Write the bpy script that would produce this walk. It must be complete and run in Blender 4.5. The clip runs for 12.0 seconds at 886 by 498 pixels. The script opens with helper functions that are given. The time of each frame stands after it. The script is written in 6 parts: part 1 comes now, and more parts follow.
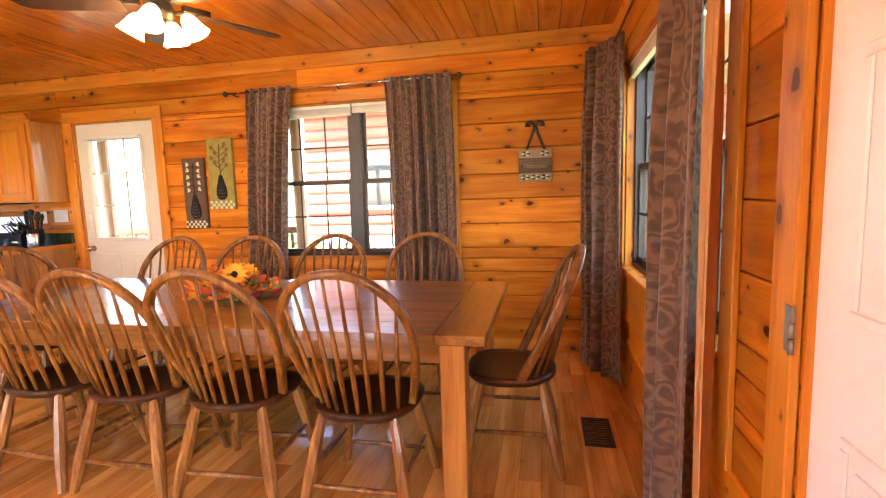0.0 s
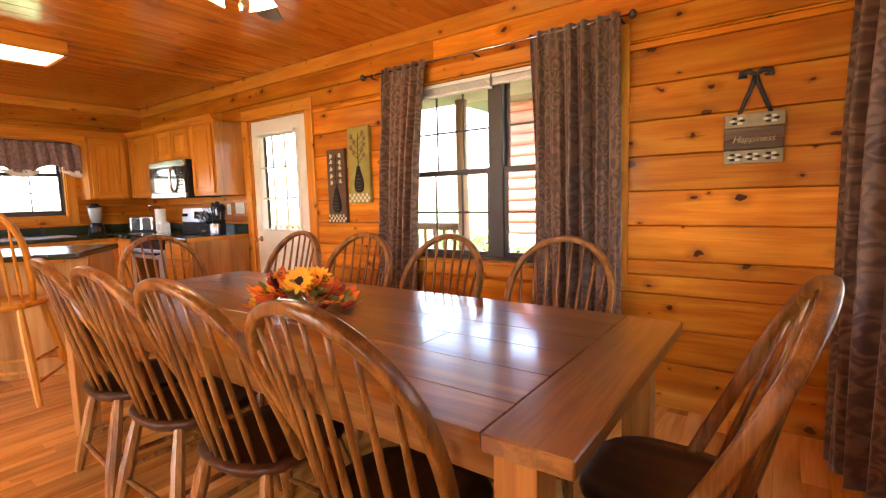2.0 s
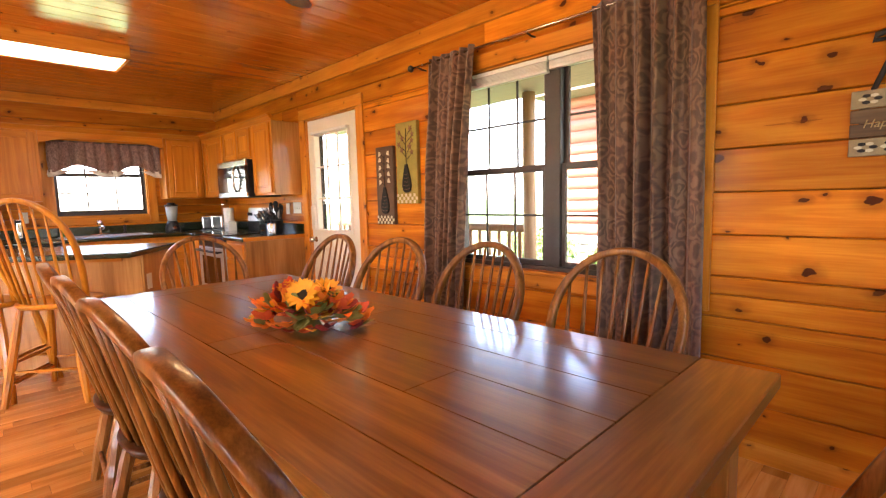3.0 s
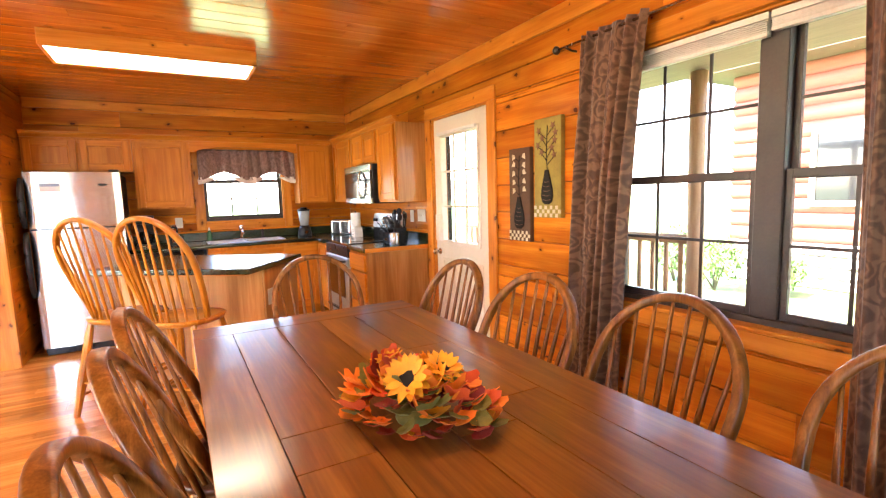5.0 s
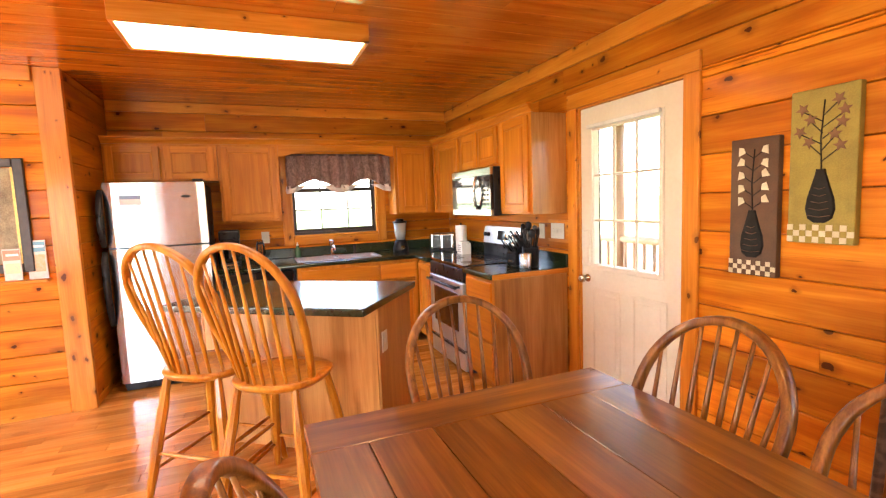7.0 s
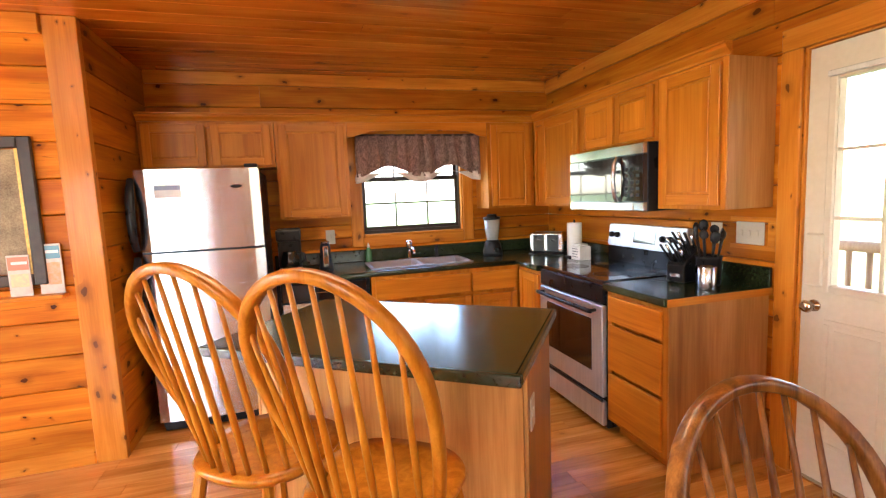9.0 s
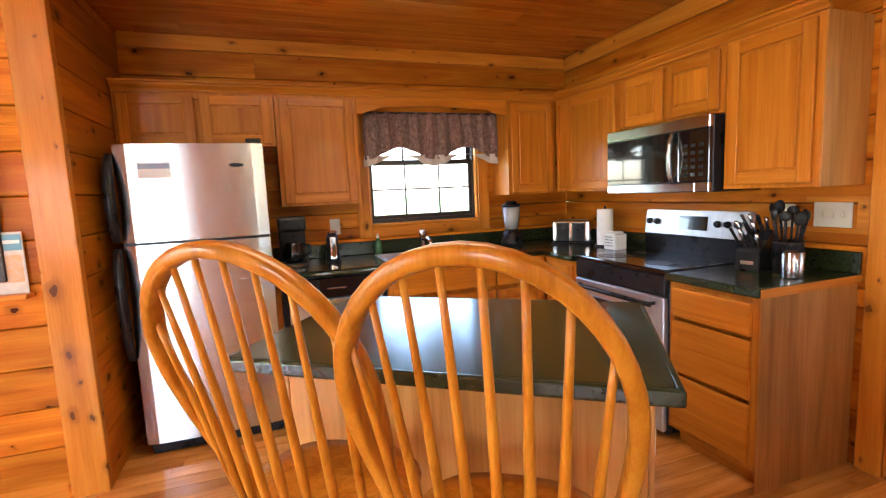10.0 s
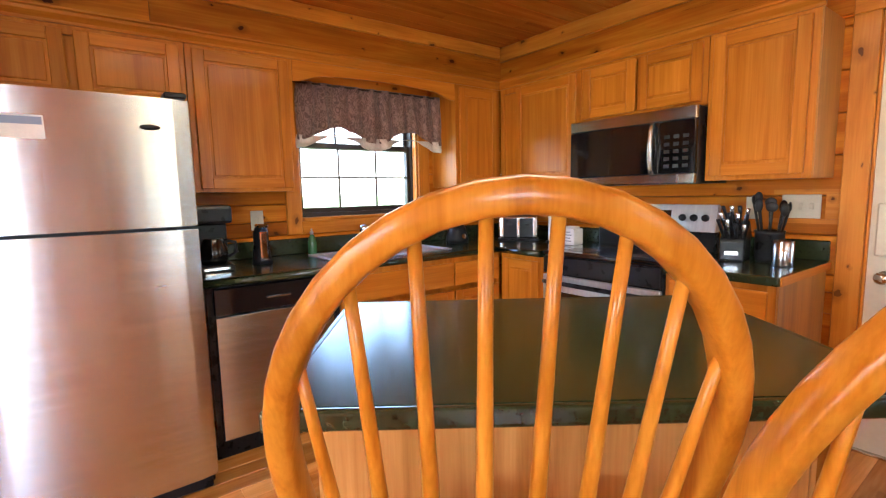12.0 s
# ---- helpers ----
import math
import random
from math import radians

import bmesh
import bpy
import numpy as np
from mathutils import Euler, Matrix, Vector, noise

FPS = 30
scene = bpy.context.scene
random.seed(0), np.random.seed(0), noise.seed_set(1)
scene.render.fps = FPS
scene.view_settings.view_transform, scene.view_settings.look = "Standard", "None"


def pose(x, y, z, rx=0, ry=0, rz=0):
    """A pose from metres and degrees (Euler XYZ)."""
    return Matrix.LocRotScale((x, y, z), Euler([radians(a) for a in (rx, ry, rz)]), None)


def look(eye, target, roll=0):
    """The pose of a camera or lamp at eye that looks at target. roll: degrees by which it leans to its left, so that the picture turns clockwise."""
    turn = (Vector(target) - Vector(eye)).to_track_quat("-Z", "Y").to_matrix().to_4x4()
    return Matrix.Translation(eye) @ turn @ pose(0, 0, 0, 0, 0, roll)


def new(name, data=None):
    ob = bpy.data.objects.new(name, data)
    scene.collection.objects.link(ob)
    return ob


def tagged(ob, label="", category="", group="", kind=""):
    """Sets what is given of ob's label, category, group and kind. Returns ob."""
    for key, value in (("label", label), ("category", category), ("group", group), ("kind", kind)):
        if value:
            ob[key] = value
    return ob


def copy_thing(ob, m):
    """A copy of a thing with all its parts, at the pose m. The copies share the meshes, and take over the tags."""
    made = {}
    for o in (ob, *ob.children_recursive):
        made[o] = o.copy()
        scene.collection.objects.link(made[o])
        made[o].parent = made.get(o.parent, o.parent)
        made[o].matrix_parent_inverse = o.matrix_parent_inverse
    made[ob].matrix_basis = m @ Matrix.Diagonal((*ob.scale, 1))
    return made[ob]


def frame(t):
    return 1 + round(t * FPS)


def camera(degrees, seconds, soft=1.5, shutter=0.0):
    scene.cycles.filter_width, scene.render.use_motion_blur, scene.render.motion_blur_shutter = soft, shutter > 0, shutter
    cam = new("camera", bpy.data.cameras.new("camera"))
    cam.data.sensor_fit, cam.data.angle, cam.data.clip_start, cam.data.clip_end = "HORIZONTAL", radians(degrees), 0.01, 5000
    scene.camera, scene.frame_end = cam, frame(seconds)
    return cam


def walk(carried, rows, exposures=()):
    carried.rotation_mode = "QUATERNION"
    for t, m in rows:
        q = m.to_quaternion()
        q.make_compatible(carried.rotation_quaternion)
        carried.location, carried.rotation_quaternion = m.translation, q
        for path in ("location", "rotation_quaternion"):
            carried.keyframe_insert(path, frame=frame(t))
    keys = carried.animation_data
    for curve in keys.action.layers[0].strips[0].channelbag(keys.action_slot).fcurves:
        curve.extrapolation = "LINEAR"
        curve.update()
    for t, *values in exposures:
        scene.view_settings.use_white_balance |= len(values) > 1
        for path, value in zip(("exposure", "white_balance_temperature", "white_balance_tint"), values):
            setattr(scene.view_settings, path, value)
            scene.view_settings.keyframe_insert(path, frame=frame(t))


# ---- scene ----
cam = camera(86.2, 12.0, 1.25)
PATH = [
    (0, (-0.172, -0.15, 1.266), (-0.588, 1.793, 1.043), -1.7),
    (0.5, (-0.138, 0.1, 1.228), (-0.763, 1.988, 1.014), -1.6),
    (1, (-0.077, 0.357, 1.209), (-0.927, 2.157, 1.01), -1.5),
    (1.5, (-0.087, 0.588, 1.208), (-1.116, 2.292, 1.011), -1.6),
    (2, (-0.098, 0.768, 1.219), (-1.26, 2.382, 1.009), -1.5),
    (2.5, (-0.094, 0.941, 1.227), (-1.384, 2.454, 1.013), -1.3),
    (3, (-0.143, 1.173, 1.232), (-1.558, 2.57, 1.023), -1.4),
    (3.2, (-0.173, 1.23, 1.235), (-1.625, 2.588, 1.024), -1.1),
    (5, (-0.667, 1.53, 1.362), (-2.4, 2.502, 1.139), -1.7),
    (5.5, (-0.939, 1.526, 1.386), (-2.708, 2.434, 1.168), -1.5),
    (6, (-1.199, 1.542, 1.4), (-3.004, 2.375, 1.191), -1.7),
    (6.5, (-1.472, 1.526, 1.413), (-3.307, 2.295, 1.212), -2.1),
    (7, (-1.741, 1.454, 1.43), (-3.591, 2.189, 1.234), -2.2),
    (9, (-2.839, 1.366, 1.436), (-4.749, 1.915, 1.218), -2.4),
    (9.5, (-3.103, 1.258, 1.398), (-5.002, 1.844, 1.172), -2.6),
    (10, (-3.297, 1.116, 1.366), (-5.166, 1.785, 1.127), -2.5),
    (10.5, (-3.448, 1.013, 1.334), (-5.283, 1.774, 1.099), -2.2),
    (11, (-3.605, 0.938, 1.312), (-5.384, 1.828, 1.077), -1.7),
    (11.5, (-3.784, 0.833, 1.304), (-5.467, 1.884, 1.061), -1.4),
    (12, (-3.948, 0.735, 1.289), (-5.537, 1.925, 1.05), -1.2),
]
# seconds, stops, kelvin, tint: the clip's camera stops down a little towards the kitchen
EXPOSURES = [(0, 4.55, 6400, 16), (0.6, 4.45, 6700, 19), (3, 4.38, 6700, 19), (5, 4.72, 6400, 16), (7, 4.65, 6650, 17), (9, 4.36, 6250, 14), (10.5, 4.12, 6050, 13), (12, 4.2, 5800, 12)]
walk(cam, [(t, look(eye, target, roll)) for t, eye, target, roll in PATH], EXPOSURES)

# ---- world, sun, large lights ----
world = bpy.data.worlds.new("sky")
scene.world = world
world.use_nodes = True
wn, wl = world.node_tree.nodes, world.node_tree.links
sky = wn.new("ShaderNodeTexSky")
sky.sky_type, sky.sun_disc = "NISHITA", False
sky.sun_elevation, sky.sun_rotation = radians(55), radians(180)
wn["Background"].inputs["Strength"].default_value = 0.15
wl.new(sky.outputs["Color"], wn["Background"].inputs["Color"])
FLUOR_W, FAN_W, LIVING_W, SOUTH_FILL_W = 0.3, 0.24, 6.2, 3.0

sun_data = bpy.data.lights.new("sun", "SUN")
sun_data.energy, sun_data.angle, sun_data.color = 5.0, radians(0.6), (1.0, 0.95, 0.88)
sun = new("sun", sun_data)
sun.matrix_world = look((0, -9, 13), (0, 0, 0))


def area_light(name, m, sx, sy, watts, colour):
    d = bpy.data.lights.new(name, "AREA")
    d.shape, d.size, d.size_y, d.energy, d.color = "RECTANGLE", sx, sy, watts, colour
    ob = new(name, d)
    ob.matrix_world = m
    return ob


# ---- materials ----
def mat(name, colour=(0.5, 0.5, 0.5), rough=0.5, metal=0.0, coat=0.0):
    m = bpy.data.materials.new(name)
    m.use_nodes = True
    b = m.node_tree.nodes["Principled BSDF"]
    b.inputs["Base Color"].default_value = (*colour, 1)
    b.inputs["Roughness"].default_value = rough
    b.inputs["Metallic"].default_value = metal
    b.inputs["Coat Weight"].default_value = coat
    b.inputs["Coat Roughness"].default_value = 0.12
    return m


def nodes_of(m):
    nt = m.node_tree
    return nt.nodes, nt.links, nt.nodes["Principled BSDF"]


def ramp(n, stops):
    r = n.new("ShaderNodeValToRGB")
    e = r.color_ramp.elements
    while len(e) < len(stops):
        e.new(0.5)
    for el, (p, c) in zip(e, stops):
        el.position, el.color = p, (*c, 1)
    return r


def wood(name, dark, mid, light, axis=0, rough=0.35, coat=0.3, knots=0.0, knot_scale=3.2, tone=0.25, island=False, fine=1.0, bump=0.06, coat_rough=0.12, checks=0.0, spec=0.2, drift=0.12, worn=0.0):
    """Varnished wood: grain along the axis, growth streaks, board-to-board tone, knots where asked."""
    m = mat(name, mid, rough, 0, coat)
    n, l, b = nodes_of(m)
    b.inputs["Coat Roughness"].default_value = coat_rough
    b.inputs["Specular IOR Level"].default_value = spec
    tc = n.new("ShaderNodeTexCoord")
    rnd = n.new("ShaderNodeNewGeometry") if island else n.new("ShaderNodeObjectInfo")
    rout = rnd.outputs["Random Per Island"] if island else rnd.outputs["Random"]
    off = n.new("ShaderNodeVectorMath"); off.operation = "MULTIPLY_ADD"
    com = n.new("ShaderNodeCombineXYZ")
    for k in range(3):
        l.new(rout, com.inputs[k])
    off.inputs[1].default_value = (37.0, 23.0, 41.0)
    l.new(com.outputs[0], off.inputs[0]); l.new(tc.outputs["Object"], off.inputs[2])
    mp = n.new("ShaderNodeMapping")
    sc = [14.0 * fine] * 3; sc[axis] = 1.1
    mp.inputs["Scale"].default_value = sc
    l.new(off.outputs[0], mp.inputs["Vector"])
    n1 = n.new("ShaderNodeTexNoise"); n1.inputs["Scale"].default_value = 1.0; n1.inputs["Detail"].default_value = 5.0
    n1.inputs["Distortion"].default_value = 0.7
    l.new(mp.outputs[0], n1.inputs["Vector"])
    mp2 = n.new("ShaderNodeMapping")
    sc2 = [120.0 * fine] * 3; sc2[axis] = 5.0
    mp2.inputs["Scale"].default_value = sc2
    l.new(off.outputs[0], mp2.inputs["Vector"])
    n2 = n.new("ShaderNodeTexNoise"); n2.inputs["Scale"].default_value = 1.0; n2.inputs["Detail"].default_value = 3.0
    l.new(mp2.outputs[0], n2.inputs["Vector"])
    mx = n.new("ShaderNodeMath"); mx.operation = "MULTIPLY_ADD"; mx.inputs[1].default_value = 0.35
    l.new(n2.outputs["Fac"], mx.inputs[0]); l.new(n1.outputs["Fac"], mx.inputs[2])
    r = ramp(n, [(0.42, dark), (0.66, mid), (0.88, light)])
    l.new(mx.outputs[0], r.inputs[0])
    hsv = n.new("ShaderNodeHueSaturation")
    mr = n.new("ShaderNodeMapRange"); mr.inputs[3].default_value = 1 - tone; mr.inputs[4].default_value = 1 + tone
    l.new(rout, mr.inputs[0]); l.new(r.outputs[0], hsv.inputs["Color"])
    md_ = n.new("ShaderNodeMapping")
    sd = [5.0] * 3; sd[axis] = 1.6
    md_.inputs["Scale"].default_value = sd
    l.new(off.outputs[0], md_.inputs["Vector"])
    nd = n.new("ShaderNodeTexNoise"); nd.inputs["Scale"].default_value = 1.0; nd.inputs["Detail"].default_value = 2.0
    l.new(md_.outputs[0], nd.inputs["Vector"])
    dr = n.new("ShaderNodeMapRange"); dr.inputs[1].default_value, dr.inputs[2].default_value = 0.3, 0.7
    dr.inputs[3].default_value, dr.inputs[4].default_value = 1 - drift, 1 + drift
    l.new(nd.outputs["Fac"], dr.inputs[0])
    vm = n.new("ShaderNodeMath"); vm.operation = "MULTIPLY"
    l.new(mr.outputs[0], vm.inputs[0]); l.new(dr.outputs[0], vm.inputs[1]); l.new(vm.outputs[0], hsv.inputs["Value"])
    if worn:
        # rubbed and polished patches in the varnish
        wr = n.new("ShaderNodeTexNoise"); wr.inputs["Scale"].default_value = 6.0; wr.inputs["Detail"].default_value = 2.0
        l.new(tc.outputs["Object"], wr.inputs["Vector"])
        wm = n.new("ShaderNodeMapRange"); wm.inputs[1].default_value, wm.inputs[2].default_value = 0.2, 0.8
        wm.inputs[3].default_value, wm.inputs[4].default_value = 0.09, 0.09 + worn
        l.new(wr.outputs["Fac"], wm.inputs[0]); l.new(wm.outputs[0], b.inputs["Coat Roughness"])
        cb = n.new("ShaderNodeBump"); cb.inputs["Strength"].default_value = 0.05; cb.inputs["Distance"].default_value = 0.006
        l.new(wr.outputs["Fac"], cb.inputs["Height"]); l.new(cb.outputs[0], b.inputs["Coat Normal"])
    col = hsv.outputs[0]
    if knots:
        mk = n.new("ShaderNodeMapping")
        sk = [1.25] * 3; sk[axis] = 0.8
        mk.inputs["Scale"].default_value = sk
        l.new(off.outputs[0], mk.inputs["Vector"])
        nw = n.new("ShaderNodeTexNoise"); nw.inputs["Scale"].default_value = 22.0
        l.new(mk.outputs[0], nw.inputs["Vector"])
        warp = n.new("ShaderNodeVectorMath"); warp.operation = "MULTIPLY_ADD"; warp.inputs[1].default_value = (0.034,) * 3
        l.new(nw.outputs["Color"], warp.inputs[0]); l.new(mk.outputs[0], warp.inputs[2])
        sp = n.new("ShaderNodeSeparateXYZ"); l.new(warp.outputs[0], sp.inputs[0])
        oth = n.new("ShaderNodeMath"); oth.operation = "ADD"
        rest_ = [k for k in range(3) if k != axis]
        l.new(sp.outputs[rest_[0]], oth.inputs[0]); l.new(sp.outputs[rest_[1]], oth.inputs[1])
        flat = n.new("ShaderNodeCombineXYZ"); l.new(sp.outputs[axis], flat.inputs[0]); l.new(oth.outputs[0], flat.inputs[1])
        vo = n.new("ShaderNodeTexVoronoi"); vo.voronoi_dimensions = "2D"; vo.inputs["Scale"].default_value = knot_scale
        l.new(flat.outputs[0], vo.inputs["Vector"])
        sc_ = n.new("ShaderNodeSeparateColor"); l.new(vo.outputs["Color"], sc_.inputs[0])
        sq = n.new("ShaderNodeMath"); sq.operation = "POWER"; sq.inputs[1].default_value = 2.2
        l.new(sc_.outputs[0], sq.inputs[0])
        big = n.new("ShaderNodeMath"); big.operation = "MULTIPLY_ADD"; big.inputs[1].default_value, big.inputs[2].default_value = 1.1, 0.28
        l.new(sq.outputs[0], big.inputs[0])
        dist = n.new("ShaderNodeMath"); dist.operation = "DIVIDE"
        l.new(vo.outputs["Distance"], dist.inputs[0]); l.new(big.outputs[0], dist.inputs[1])
        k1 = n.new("ShaderNodeMapRange"); k1.interpolation_type = "SMOOTHSTEP"
        k1.inputs[1].default_value, k1.inputs[2].default_value, k1.inputs[3].default_value, k1.inputs[4].default_value = 0.06, 0.085, 1.0, 0.0
        l.new(dist.outputs[0], k1.inputs[0])
        k2 = n.new("ShaderNodeMapRange"); k2.interpolation_type = "SMOOTHSTEP"
        k2.inputs[1].default_value, k2.inputs[2].default_value, k2.inputs[3].default_value, k2.inputs[4].default_value = 0.07, 0.24, 0.4, 0.0
        l.new(dist.outputs[0], k2.inputs[0])
        mxk = n.new("ShaderNodeMath"); mxk.operation = "MAXIMUM"
        l.new(k1.outputs[0], mxk.inputs[0]); l.new(k2.outputs[0], mxk.inputs[1])
        mul = n.new("ShaderNodeMath"); mul.operation = "MULTIPLY"; mul.inputs[1].default_value = knots
        l.new(mxk.outputs[0], mul.inputs[0])
        mix = n.new("ShaderNodeMixRGB"); mix.inputs[2].default_value = (dark[0] * 0.2, dark[1] * 0.16, dark[2] * 0.3, 1)
        l.new(mul.outputs[0], mix.inputs[0]); l.new(col, mix.inputs[1])
        col = mix.outputs[0]
    if checks:
        mc = n.new("ShaderNodeMapping")
        scn = [26.0] * 3; scn[axis] = 0.8
        mc.inputs["Scale"].default_value = scn
        l.new(off.outputs[0], mc.inputs["Vector"])
        nc = n.new("ShaderNodeTexNoise"); nc.inputs["Scale"].default_value = 1.0; nc.inputs["Detail"].default_value = 1.0
        l.new(mc.outputs[0], nc.inputs["Vector"])
        cr = n.new("ShaderNodeMath"); cr.operation = "COMPARE"; cr.inputs[1].default_value, cr.inputs[2].default_value = 0.715, 0.006
        l.new(nc.outputs["Fac"], cr.inputs[0])
        cm_ = n.new("ShaderNodeMath"); cm_.operation = "MULTIPLY"; cm_.inputs[1].default_value = checks
        l.new(cr.outputs[0], cm_.inputs[0])
        mxc = n.new("ShaderNodeMixRGB"); mxc.inputs[2].default_value = (dark[0] * 0.3, dark[1] * 0.25, dark[2] * 0.3, 1)
        l.new(cm_.outputs[0], mxc.inputs[0]); l.new(col, mxc.inputs[1])
        col = mxc.outputs[0]
    l.new(col, b.inputs["Base Color"])
    bp = n.new("ShaderNodeBump"); bp.inputs["Strength"].default_value = bump; bp.inputs["Distance"].default_value = 0.01
    l.new(mx.outputs[0], bp.inputs["Height"]); l.new(bp.outputs[0], b.inputs["Normal"])
    rr = n.new("ShaderNodeMapRange"); rr.inputs[3].default_value = rough * 0.75; rr.inputs[4].default_value = rough * 1.35
    l.new(n1.outputs["Fac"], rr.inputs[0]); l.new(rr.outputs[0], b.inputs["Roughness"])
    return m


def mottled(name, a, c, scale=8.0, rough=0.5, metal=0.0, bump=0.1, stretch=(1, 1, 1), coat=0.0):
    """Two-scale mottled surface for paint, laminate, cloth, stone and metal."""
    m = mat(name, a, rough, metal, coat)
    n, l, b = nodes_of(m)
    tc = n.new("ShaderNodeTexCoord")
    mp = n.new("ShaderNodeMapping"); mp.inputs["Scale"].default_value = stretch
    l.new(tc.outputs["Object"], mp.inputs["Vector"])
    n1 = n.new("ShaderNodeTexNoise"); n1.inputs["Scale"].default_value = scale; n1.inputs["Detail"].default_value = 6.0
    n2 = n.new("ShaderNodeTexNoise"); n2.inputs["Scale"].default_value = scale * 14; n2.inputs["Detail"].default_value = 2.0
    l.new(mp.outputs[0], n1.inputs["Vector"]); l.new(mp.outputs[0], n2.inputs["Vector"])
    av = n.new("ShaderNodeMath"); av.operation = "MULTIPLY_ADD"; av.inputs[1].default_value = 0.5
    l.new(n2.outputs["Fac"], av.inputs[0]); l.new(n1.outputs["Fac"], av.inputs[2])
    r = ramp(n, [(0.5, a), (1.0, c)])
    l.new(av.outputs[0], r.inputs[0]); l.new(r.outputs[0], b.inputs["Base Color"])
    bp = n.new("ShaderNodeBump"); bp.inputs["Strength"].default_value = bump; bp.inputs["Distance"].default_value = 0.004
    l.new(n2.outputs["Fac"], bp.inputs["Height"]); l.new(bp.outputs[0], b.inputs["Normal"])
    rr = n.new("ShaderNodeMapRange"); rr.inputs[3].default_value = rough * 0.8; rr.inputs[4].default_value = min(1, rough * 1.25)
    l.new(n1.outputs["Fac"], rr.inputs[0]); l.new(rr.outputs[0], b.inputs["Roughness"])
    return m


def glow(name, colour, strength):
    m = mat(name, (0.9, 0.9, 0.9), 0.4)
    b = m.node_tree.nodes["Principled BSDF"]
    b.inputs["Emission Color"].default_value = (*colour, 1)
    b.inputs["Emission Strength"].default_value = strength
    return m


def pane_glass(name):
    m = bpy.data.materials.new(name)
    m.use_nodes = True
    n, l = m.node_tree.nodes, m.node_tree.links
    n.remove(n["Principled BSDF"])
    tr, gl, mx, fr, pw = (n.new("ShaderNode" + k) for k in ("BsdfTransparent", "BsdfGlossy", "MixShader", "LayerWeight", "Math"))
    gl.inputs["Roughness"].default_value = 0.02
    pw.operation, pw.inputs[1].default_value = "POWER", 4.0
    l.new(fr.outputs["Facing"], pw.inputs[0])
    l.new(pw.outputs[0], mx.inputs[0]); l.new(tr.outputs[0], mx.inputs[1]); l.new(gl.outputs[0], mx.inputs[2])
    l.new(mx.outputs[0], n["Material Output"].inputs["Surface"])
    return m


PINE = wood("knotty_pine", (0.36, 0.085, 0.004), (0.49, 0.14, 0.006), (0.6, 0.215, 0.014), 0, 0.44, 0.05, 1.0, 4.0, 0.26, bump=0.05, checks=0.45, drift=0.2)
PINE.node_tree.nodes["Principled BSDF"].inputs["Specular IOR Level"].default_value = 0.12
PINE_TRIM_X = wood("pine_trim_x", (0.43, 0.13, 0.009), (0.57, 0.195, 0.016), (0.65, 0.26, 0.032), 0, 0.36, 0.12, 0.9, 4.6, 0.1)
PINE_TRIM_Y = wood("pine_trim_y", (0.43, 0.13, 0.009), (0.57, 0.195, 0.016), (0.65, 0.26, 0.032), 1, 0.36, 0.12, 0.9, 4.6, 0.1)
PINE_TRIM_Z = wood("pine_trim_z", (0.43, 0.13, 0.009), (0.57, 0.195, 0.016), (0.65, 0.26, 0.032), 2, 0.36, 0.12, 0.9, 4.6, 0.1)
PINE_CEIL = wood("pine_ceiling", (0.42, 0.105, 0.007), (0.53, 0.155, 0.011), (0.6, 0.205, 0.02), 1, 0.2, 0.9, 0.3, 2.6, 0.1, island=True, bump=0.03, coat_rough=0.1, worn=0.1)
FLOOR_WOOD = wood("floor_planks", (0.38, 0.14, 0.022), (0.58, 0.25, 0.05), (0.69, 0.34, 0.09), 1, 0.19, 0.5, 0.35, 2.0, 0.3, fine=0.8, bump=0.02)
FLOOR_REST = wood("floor_planks_rest", (0.38, 0.14, 0.022), (0.58, 0.25, 0.05), (0.69, 0.34, 0.09), 1, 0.19, 0.5, 0.35, 2.0, 0.3, island=True, fine=0.8, bump=0.02)
TABLE_WOOD = wood("table_walnut_stain", (0.1, 0.033, 0.005), (0.175, 0.064, 0.01), (0.27, 0.115, 0.021), 0, 0.3, 1.0, 0.0, 2.0, 0.18, bump=0.03, coat_rough=0.17, worn=0.14)
TABLE_WOOD_Y = wood("table_walnut_stain_y", (0.1, 0.033, 0.005), (0.175, 0.064, 0.01), (0.27, 0.115, 0.021), 1, 0.3, 1.0, 0.0, 2.0, 0.18, bump=0.03, coat_rough=0.17, worn=0.14)
APRON_X = wood("table_apron_pine_x", (0.15, 0.048, 0.008), (0.26, 0.092, 0.016), (0.35, 0.14, 0.03), 0, 0.32, 0.3, 0.4, 2.0, 0.1)
APRON_Y = wood("table_apron_pine_y", (0.15, 0.048, 0.008), (0.26, 0.092, 0.016), (0.35, 0.14, 0.03), 1, 0.32, 0.3, 0.4, 2.0, 0.1)
TABLE_LEG = wood("table_leg_pine", (0.2, 0.066, 0.012), (0.34, 0.125, 0.022), (0.44, 0.18, 0.04), 2, 0.3, 0.3, 0.5, 2.0, 0.1)
CHAIR_WOOD = wood("chair_oak", (0.065, 0.02, 0.003), (0.17, 0.06, 0.009), (0.29, 0.118, 0.022), 2, 0.34, 0.18, 0, tone=0.12, fine=2.0, bump=0.03)
# same oak made lighter: low light falling on the legs, painted in
CHAIR_LEG_LIT = wood("chair_leg_oak_lit", (0.1, 0.035, 0.006), (0.22, 0.085, 0.016), (0.34, 0.15, 0.035), 2, 0.36, 0.2, 0, tone=0.1, fine=2.0, bump=0.03)
